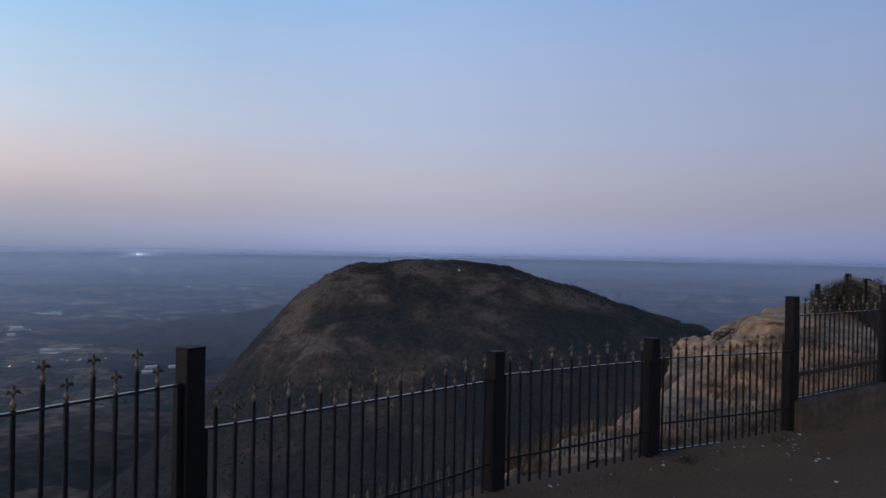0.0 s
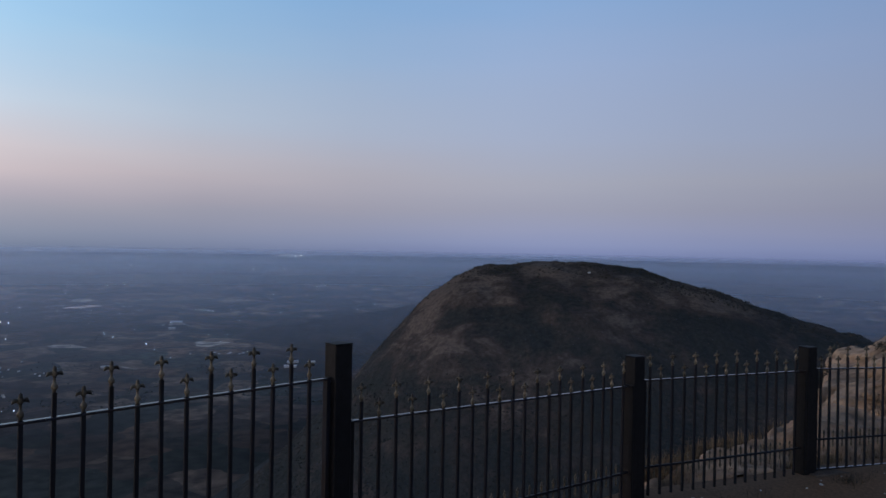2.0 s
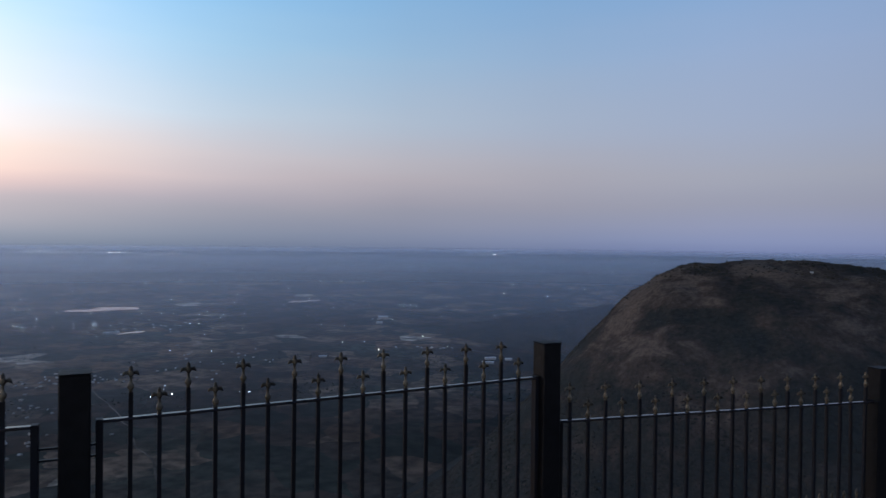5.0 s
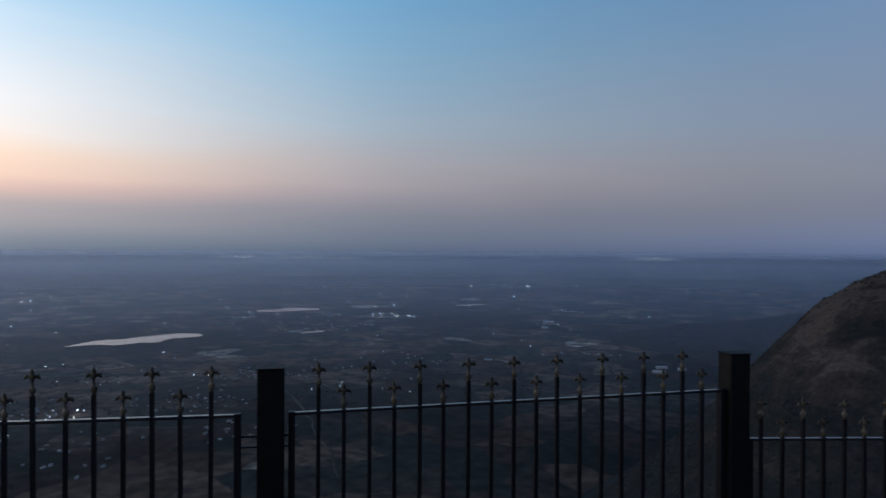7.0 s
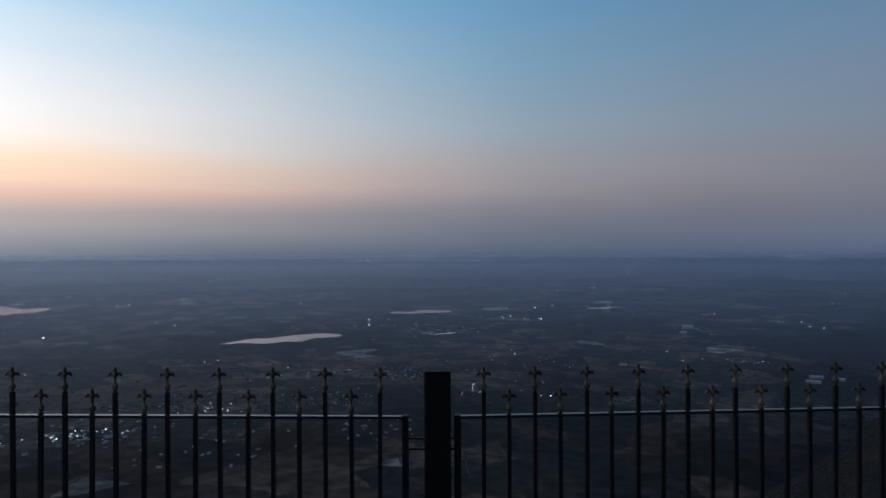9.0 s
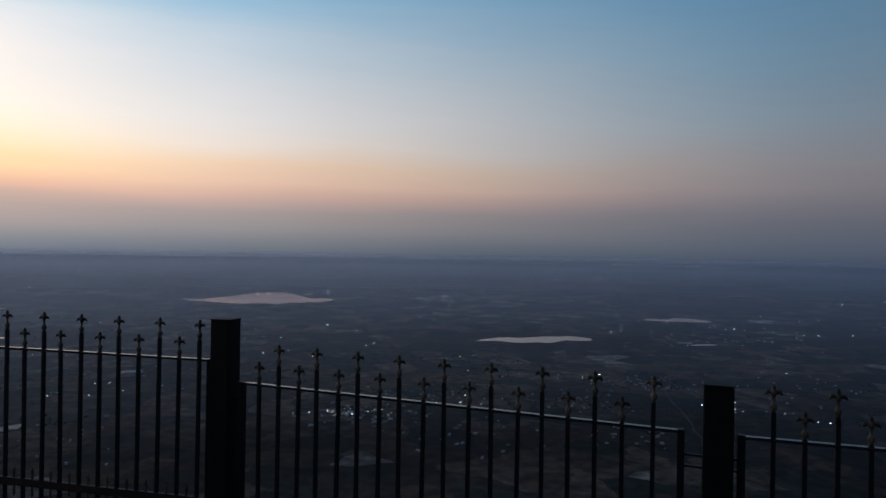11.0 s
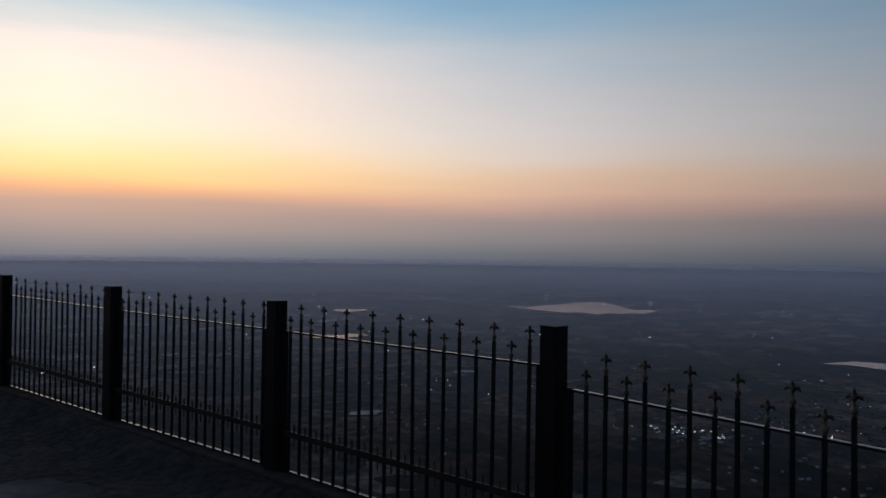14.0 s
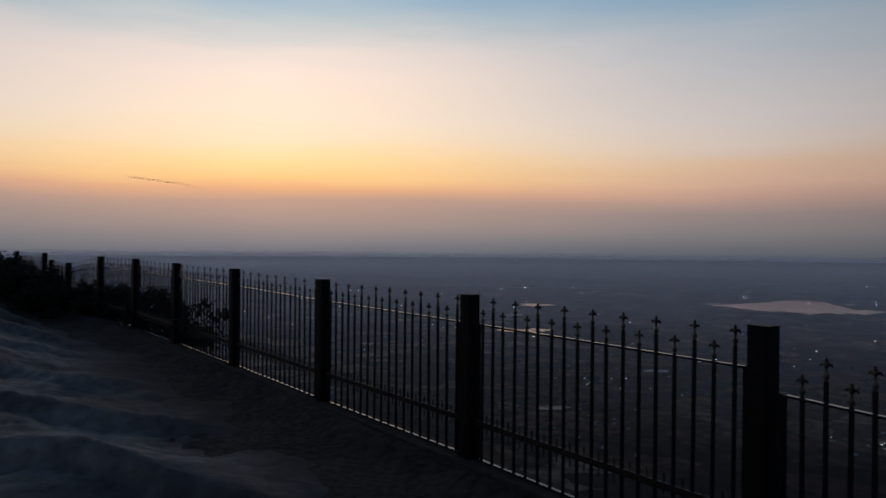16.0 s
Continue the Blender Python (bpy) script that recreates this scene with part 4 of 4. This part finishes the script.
# ---- shrubs ----
def hill_shrubs():
    """Scrub on the hill: rough little clumps, thickest along the crest."""
    rnd = random.Random(21)
    verts, faces = [], []
    while len(verts) < 7 * 6500:
        x, y = rnd.uniform(-330, 480), rnd.uniform(578, 700)
        if rnd.random() < 0.35:
            y = rnd.uniform(585, 660)
        z = hill_z(x, y)
        if z < -200 or fbm(x, y, 0.02, 3) + rnd.uniform(-0.5, 0.5) < -0.1:
            continue
        r = rnd.choice((0.6, 0.8, 1.0, 1.3, 1.9)) * 0.58
        k = len(verts)
        n = 5
        for i in range(n):
            a = i * math.tau / n + rnd.uniform(-0.4, 0.4)
            q = r * rnd.uniform(0.6, 1.2)
            verts.append((x + q * math.cos(a), y + q * math.sin(a), z + r * rnd.uniform(0.1, 0.8)))
        verts.append((x + rnd.uniform(-.3, .3) * r, y, z + r * rnd.uniform(0.9, 1.5)))
        verts.append((x, y, z - 0.6))
        for i in range(n):
            faces.append((k + i, k + (i + 1) % n, k + n))
            faces.append((k + (i + 1) % n, k + i, k + n + 1))
    me = bpy.data.meshes.new("hill_shrubs")
    me.from_pydata(verts, [], faces)
    me.materials.append(SHRUB)
    tagged(new("hill_shrubs", me), "dark dry scrub bushes covering the hill", "shrubs", kind="stuff")


hill_shrubs()


def low_scrub():
    """Dry tussocks on the open face of the hill, of the same colours as the ground between them."""
    rnd = random.Random(29)
    verts, faces = [], []
    while len(verts) < 5 * 15000:
        x, y = rnd.uniform(-260, 260), rnd.uniform(430, 600)
        z, q = hill_z(x, y), rnd.choice((0.4, 0.6, 0.9))
        if z < -120:
            continue
        k = len(verts)
        for i in range(4):
            a = i * math.tau / 4 + rnd.uniform(-0.5, 0.5)
            verts.append((x + q * math.cos(a), y + q * math.sin(a), z - 0.1))
        verts.append((x + rnd.uniform(-.3, .3), y, z + q * rnd.uniform(0.4, 0.9)))
        faces += [(k + i, k + (i + 1) % 4, k + 4) for i in range(4)]
    me = bpy.data.meshes.new("low_scrub")
    me.from_pydata(verts, [], faces)
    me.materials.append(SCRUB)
    tagged(new("low_scrub", me), "low dry scrub on the face of the hill", "scrub", kind="stuff")


low_scrub()


def slope_woods():
    """Woodland on the hill's lower slopes and in the valley below the fence."""
    rnd = random.Random(27)
    verts, faces = [], []
    while len(verts) < 6 * 45000:
        x, y = rnd.uniform(-330, 300), rnd.uniform(230, 560)
        z = hill_z(x, y)
        if z < FLOOR or rnd.random() > wooded(x, y, z) ** 2.2:
            continue
        q = rnd.choice((0.6, 0.9, 1.3, 1.9))
        k = len(verts)
        for i in range(4):
            a = i * math.tau / 4 + rnd.uniform(-0.5, 0.5)
            w = q * rnd.uniform(0.6, 1.4)
            verts.append((x + w * math.cos(a), y + w * math.sin(a), z - 0.25 * q))
        verts += [(x, y, z + q * rnd.uniform(0.15, 0.35)), (x, y, z - 0.8)]
        for i in range(4):
            faces.append((k + i, k + (i + 1) % 4, k + 4))
            faces.append((k + (i + 1) % 4, k + i, k + 5))
    me = bpy.data.meshes.new("slope_woods")
    me.from_pydata(verts, [], faces)
    me.materials.append(WOODS)
    tagged(new("slope_woods", me), "dark green woods on the lower slopes of the hill", "trees", kind="stuff")


slope_woods()


def plain_trees():
    """Tree belts and scattered crowns on the nearer farmland."""
    rnd = random.Random(33)
    verts, faces = [], []
    while len(verts) < 6 * 11000:
        az, r = rnd.uniform(-32, 146), 1050 + 1900 * rnd.random() ** 1.3
        d = way(az)
        x, y = d.x * r, d.y * r
        if fbm(x, y, 0.006, 4) + 0.5 * fbm(x, y, 0.03, 2) + rnd.uniform(-0.2, 0.2) < 0.3:
            continue
        z, q = plain_z(r), rnd.choice((0.8, 1.1, 1.5, 2.0))
        k = len(verts)
        for i in range(4):
            a = i * math.tau / 4 + rnd.uniform(-0.5, 0.5)
            w = q * rnd.uniform(0.6, 1.5)
            verts.append((x + w * math.cos(a), y + w * math.sin(a), z + q * rnd.uniform(0.1, 0.7)))
        verts += [(x, y, z + q * rnd.uniform(0.9, 1.5)), (x, y, z - 0.5)]
        for i in range(4):
            faces.append((k + i, k + (i + 1) % 4, k + 4))
            faces.append((k + (i + 1) % 4, k + i, k + 5))
    me = bpy.data.meshes.new("plain_trees")
    me.from_pydata(verts, [], faces)
    me.materials.append(TREES)
    tagged(new("plain_trees", me), "dark tree belts between the fields of the plain", "trees", kind="stuff")


plain_trees()


def bush(x, y, z, height, spread, leaves, seed, label, leaf=0.05):
    """A leafy shrub: forked stems from one root, and folded leaves set along them."""
    rnd = random.Random(seed)
    root = new("bush")
    root.location = (x, y, z)
    stems, foliage = bmesh.new(), bmesh.new()
    tips = []

    def limb(p, d, length, r, depth):
        q = p
        n = 4
        for k in range(n):
            d = (d + Vector((rnd.uniform(-.28, .28), rnd.uniform(-.28, .28), rnd.uniform(-.1, .16)))).normalized()
            t = q + d * length / n
            side = d.orthogonal().normalized()
            other = d.cross(side)
            r2 = r * (1 - 0.18)
            rings = []
            for c, rr in ((q, r), (t, r2)):
                rings.append([stems.verts.new(c + side * rr * math.cos(i * math.tau / 4) + other * rr * math.sin(i * math.tau / 4)) for i in range(4)])
            for i in range(4):
                stems.faces.new((rings[0][i], rings[0][(i + 1) % 4], rings[1][(i + 1) % 4], rings[1][i]))
            q, r = t, r2
            if depth < 2 or k > 0:
                tips.append((q.copy(), d.copy()))
        if depth > 0:
            for _ in range(rnd.choice((2, 3))):
                e = (d + Vector((rnd.uniform(-.9, .9), rnd.uniform(-.9, .9), rnd.uniform(-.1, .6)))).normalized()
                limb(q, e, length * rnd.uniform(0.55, 0.8), r * 0.75, depth - 1)

    for k in range(5):
        a = k * math.tau / 5 + rnd.uniform(-.5, .5)
        s = spread / height
        limb(Vector((0.05 * math.cos(a), 0.05 * math.sin(a), -0.1)), Vector((math.cos(a) * s * 0.9, math.sin(a) * s * 0.9, 1)).normalized(), height * 0.5, 0.014 + 0.006 * height, 2)
    for _ in range(leaves):
        p, d = rnd.choice(tips)
        p = p + Vector((rnd.gauss(0, .07), rnd.gauss(0, .07), rnd.gauss(0, .06))) * (0.6 + spread * 0.5)
        l = leaf * rnd.uniform(0.6, 1.5)
        u = Vector((rnd.uniform(-1, 1), rnd.uniform(-1, 1), rnd.uniform(-.6, .8))).normalized()
        w = u.orthogonal().normalized()
        w.rotate(Matrix.Rotation(rnd.uniform(0, 6.28), 3, u))
        n = u.cross(w) * 0.15 * l
        a, b, c, e = (foliage.verts.new(v) for v in (p, p + u * l * 0.5 + w * l * 0.28 + n, p + u * l, p + u * l * 0.5 - w * l * 0.28 + n))
        foliage.faces.new((a, b, c))
        foliage.faces.new((a, c, e))
    part("stems", stems, TWIG, root)
    part("foliage", foliage, LEAF, root)
    tagged(root, label, "bush", "bushes along the fence")


def beside(s, d):
    """A place d metres outside the fence (inside if negative), and the foot height there."""
    p, nml, z = line_at(s)
    q = p + nml * d
    return q.x, q.y, z - (drop(s, d) if d > 0 else 0.1)


D1 = "dark leafy wild bush growing beside the fence"
for k, (s, d, h, w, n) in enumerate(((6.15, 0.35, 0.75, 0.3, 130), (5.6, 0.45, 0.4, 0.5, 900), (5.0, 0.5, 0.8, 0.7, 1100), (4.3, 0.5, 0.9, 0.8, 1200),
                                     (3.2, -0.5, 0.85, 0.9, 1500), (2.3, -0.6, 1.0, 1.1, 1700), (1.4, -0.7, 1.15, 1.2, 1700), (0.5, -0.8, 1.3, 1.3, 1700), (-0.6, -0.4, 1.5, 1.4, 1700),
                                     (3.6, 0.6, 1.0, 0.9, 1300), (2.6, 0.7, 1.1, 0.9, 1300))):
    x, y, z = beside(s, d)
    bush(x, y, z, h, w, n * 2, 40 + k, D1, 0.085)
D2 = "dry dark bush on the rocky rise behind the fence"
for k, (az, r, z, h, w, n) in enumerate(((-29.3, 16.5, 0.30, 0.55, 0.5, 1000), (-30.2, 16.8, 0.32, 0.8, 0.6, 1400), (-31.2, 16.6, 0.3, 0.85, 0.6, 1400), (-32.3, 16.4, 0.3, 0.9, 0.7, 1400), (-33.4, 16.2, 0.3, 0.9, 0.7, 1200),
                                         (-20.3, 19.0, -1.15, 0.8, 0.7, 900), (-19.0, 17.5, -1.5, 0.8, 0.7, 700), (-22.2, 16.6, -0.33, 0.3, 0.2, 160), (-23.1, 16.9, -0.2, 0.2, 0.15, 100))):
    q = way(az) * r
    bush(q.x, q.y, z, h, w, n * 3, 70 + k, D2, 0.045)


# ---- litter by the fence ----
def litter(x, y, z, size, seed):
    rnd = random.Random(seed)
    bm = bmesh.new()
    bmesh.ops.create_icosphere(bm, subdivisions=1, radius=size)
    for v in bm.verts:
        v.co = Vector((v.co.x * rnd.uniform(0.7, 1.5), v.co.y * rnd.uniform(0.6, 1.1), v.co.z * rnd.uniform(0.3, 0.6)))
    ob = link("litter", bm, LITTER)
    ob.location, ob.rotation_euler = (x, y, z + size * 0.3), (0, 0, rnd.uniform(0, 6))
    tagged(ob, "crumpled scrap of white paper litter on the ground", "litter", "scraps of litter")


rnd = random.Random(45)
for k in range(30):
    s = rnd.choice((rnd.uniform(13.9, 15.1), rnd.uniform(12.6, 14.0), rnd.uniform(14.3, 14.9)))
    d = 0.16 + rnd.random() ** 2 * (1.5 if k % 4 == 0 else 0.5)
    p, nml, z = line_at(s)
    q = p - nml * d
    litter(q.x, q.y, inner_z(s, d, q, z) - 0.004, rnd.choice((0.007, 0.009, 0.011, 0.014, 0.02)), 90 + k)


for k in range(14):
    s, d = rnd.gauss(14.82, 0.1), 0.2 + 0.5 * rnd.random()
    p, nml, z = line_at(s)
    q = p - nml * d
    litter(q.x, q.y, inner_z(s, d, q, z) - 0.004, rnd.choice((0.008, 0.012, 0.02)), 300 + k)


# ---- a wisp of cloud over the sunset ----
def cloud():
    rnd = random.Random(3)
    c = way(136.0, 4.95) * 4400
    side = way(136.0 - 90)
    bm = bmesh.new()
    for k in range(26):
        f = k / 25
        m = Matrix.Translation(c + side * (240 * (f - 0.35)) * 1.4 + Vector((0, 0, 14 - 42 * f + rnd.uniform(-5, 5)))) @ Matrix.Rotation(radians(136), 4, "Z") @ Matrix.Diagonal((rnd.uniform(22, 45), 14, rnd.uniform(1.2, 3.6) * (1.2 - 0.7 * f), 1))
        bmesh.ops.create_icosphere(bm, subdivisions=2, radius=1, matrix=m)
    for v in bm.verts:
        v.co += Vector((0, 0, 2.5 * noise.noise(v.co * 0.06)))
    tagged(link("cloud", bm, CLOUD, True), "thin dark wisp of cloud above the horizon", "cloud", kind="structure")


cloud()


# ---- dry weeds along the fence's foot ----
def weeds():
    rnd = random.Random(61)
    verts, faces = [], []
    for _ in range(1300):
        s = rnd.choice((rnd.uniform(12.7, 15.3), rnd.gauss(14.03, 0.12), rnd.gauss(14.93, 0.12), rnd.uniform(13.9, 15.1))) if rnd.random() < 0.9 else rnd.uniform(4, 9.5)
        d = -rnd.uniform(0.12, 0.26)
        p, nml, z = line_at(s)
        c = p + nml * d
        h = rnd.uniform(0.03, 0.06 + 0.08 * (fbm(c.x, c.y, 1.5, 2) > 0))
        for _ in range(7):
            a, lean = rnd.uniform(0, 6.28), rnd.uniform(0.2, 0.8)
            b = Vector((c.x + rnd.gauss(0, .03), c.y + rnd.gauss(0, .03), z - 0.13))
            t = b + Vector((math.cos(a) * lean * h, math.sin(a) * lean * h, h + 0.04))
            w = Vector((-math.sin(a), math.cos(a), 0)) * 0.004
            k = len(verts)
            verts += [tuple(b - w), tuple(b + w), tuple(t)]
            faces.append((k, k + 1, k + 2))
    me = bpy.data.meshes.new("weeds")
    me.from_pydata(verts, [], faces)
    me.materials.append(WEED)
    tagged(new("weeds", me), "dry brown weeds along the foot of the fence", "weeds", kind="stuff")


weeds()


# ---- stones on the outcrop ----
def stone(x, y, z, sx, sy, sz, seed, label="rounded ochre boulder lying on the rock outcrop"):
    rnd = random.Random(seed)
    bm = bmesh.new()
    bmesh.ops.create_icosphere(bm, subdivisions=3, radius=1)
    for v in bm.verts:
        k = 1 + 0.35 * noise.fractal(v.co * 1.3 + Vector((seed, 0, 0)), 1.0, 2.0, 4)
        v.co = Vector((v.co.x * sx, v.co.y * sy, v.co.z * sz)) * k
    ob = link("boulder", bm, OCHRE_ROCK, True)
    ob.location, ob.rotation_euler = (x, y, z), (0, rnd.uniform(-0.15, 0.15), rnd.uniform(0, 3))
    tagged(ob, label, "boulder", "boulders on the outcrop")


def on_outcrop(az, r):
    """Place and height of the outcrop on a bearing, r metres off."""
    q, d = way(az) * r, way(-25.0)
    u, w = q.dot(d), q.dot(Vector((-d.y, d.x, 0)))
    return q.x, q.y, outcrop_z(u, w)


rnd = random.Random(77)
for k in range(16):
    x, y, z = on_outcrop(rnd.uniform(-31, -20.5), rnd.uniform(9.6, 15.5))
    if inside(x, y) > 0:
        continue
    r = rnd.choice((0.06, 0.09, 0.13, 0.2))
    stone(x, y, z + r * 0.2, r * rnd.uniform(1, 1.6), r, r * 0.6, 100 + k)
x, y, z = on_outcrop(-25.6, 15.4)
stone(x, y, z + 0.10, 0.42, 0.2, 0.035, 131, "thin flat slab of stone on top of the outcrop")
for k, (az, r) in enumerate(((-21.6, 14.4), (-22.6, 14.8), (-23.4, 15.0))):
    x, y, z = on_outcrop(az, r)
    stone(x, y, z + 0.03, 0.22, 0.16, 0.13, 140 + k)


for k, (x, y) in enumerate(((5.75, 10.63), (5.8, 10.35), (6.11, 10.6), (5.68, 9.85), (5.5, 10.2), (5.9, 10.0), (4.35, 11.5), (6.3, 10.9), (5.2, 9.9), (5.62, 10.45), (6.0, 10.25))):
    d = way(-25.0)
    u, w = x * d.x + y * d.y, -x * d.y + y * d.x
    litter(x, y, outcrop_z(u, w) + 0.005, (0.03, 0.05, 0.022, 0.035)[k % 4], 160 + k)


def dry_grass():
    """Tufts of dead grass and fallen leaves in the hollows of the outcrop."""
    rnd = random.Random(83)
    verts, faces = [], []
    tufts = 0
    while tufts < 2600:
        az, r = rnd.uniform(-33, -17.5), rnd.uniform(8.3, 13.5)
        x, y, z = on_outcrop(az, r)
        if inside(x, y) > 0 or fbm(x, y, 0.7, 3) + rnd.uniform(-0.25, 0.25) < 0.05 + 0.35 * smooth_step(9.5, 13.5, r):
            continue
        tufts += 1
        h = rnd.uniform(0.03, 0.12)
        for _ in range(5):
            a, lean = rnd.uniform(0, 6.28), rnd.uniform(0.2, 1.3)
            b = Vector((x + rnd.gauss(0, .05), y + rnd.gauss(0, .05), z - 0.03))
            t = b + Vector((math.cos(a) * lean * h, math.sin(a) * lean * h, h + 0.03))
            wd = Vector((-math.sin(a), math.cos(a), 0)) * 0.008
            k = len(verts)
            verts += [tuple(b - wd), tuple(b + wd), tuple(t)]
            faces.append((k, k + 1, k + 2))
    # taller blades on the ledge just outside the fence
    for _ in range(2300):
        s = rnd.uniform(13.3, 15.2)
        d = 0.2 + rnd.random() * (0.15 + 0.72 * (s - 12.82))
        p, nml, z = line_at(s)
        c = p + nml * d
        if fbm(c.x, c.y, 1.6, 3) + rnd.uniform(-0.3, 0.3) < -0.05:
            continue
        h = rnd.uniform(0.03, 0.15)
        for _ in range(4):
            a, lean = rnd.uniform(0, 6.28), rnd.uniform(0.1, 0.7)
            b = Vector((c.x + rnd.gauss(0, .04), c.y + rnd.gauss(0, .04), z - 0.14))
            t = b + Vector((math.cos(a) * lean * h, math.sin(a) * lean * h, h + 0.06))
            wd = Vector((-math.sin(a), math.cos(a), 0)) * 0.006
            k = len(verts)
            verts += [tuple(b - wd), tuple(b + wd), tuple(t)]
            faces.append((k, k + 1, k + 2))
    me = bpy.data.meshes.new("dry_grass")
    me.from_pydata(verts, [], faces)
    me.materials.append(STRAW)
    tagged(new("dry_grass", me), "dead brown grass in the hollows of the outcrop", "grass", kind="stuff")


dry_grass()


# ---- single buildings far off ----
def shed(p, w, l, h, turn, label):
    root = new("shed")
    root.matrix_world = Matrix.Translation(p) @ Matrix.Rotation(radians(turn), 4, "Z")
    bm = bmesh.new()
    box(bm, -w / 2, w / 2, -l / 2, l / 2, 0, h)
    part("walls", bm, WHITEWASH, root)
    bm = bmesh.new()
    vs = [bm.verts.new(v) for v in ((-w / 2 - .4, -l / 2 - .4, h), (w / 2 + .4, -l / 2 - .4, h), (w / 2 + .4, l / 2 + .4, h), (-w / 2 - .4, l / 2 + .4, h),
                                    (-w / 2 - .4, 0, h * 1.5), (w / 2 + .4, 0, h * 1.5))]
    for f in ((0, 1, 5, 4), (2, 3, 4, 5), (0, 4, 3), (1, 2, 5)):
        bm.faces.new([vs[i] for i in f])
    part("roof", bm, SHEET_ROOF, root, "pale metal sheet roof")
    tagged(root, label, "shed", "pale sheds on the plain")


for k, (az, el, w, l, h) in enumerate(((31.6, -6.35, 30, 16, 7), (31.9, -6.75, 16, 10, 5), (22.7, -9.55, 22, 8, 4), (22.9, -9.9, 24, 8, 4), (21.2, -9.6, 14, 8, 4), (95.5, -9.7, 20, 8, 3), (36.5, -9.4, 16, 6, 3), (52.3, -7.05, 34, 8, 3))):
    shed(on_plain(az, el, -0.3), w, l, h, az + 8 * (k % 3), "long pale metal-roofed shed on the plain")
shed(Vector((14.3, 602.0, hill_z(14.3, 602.0) - 0.3)), 1.8, 1.4, 1.0, 10, "tiny pale hut near the top of the hill")
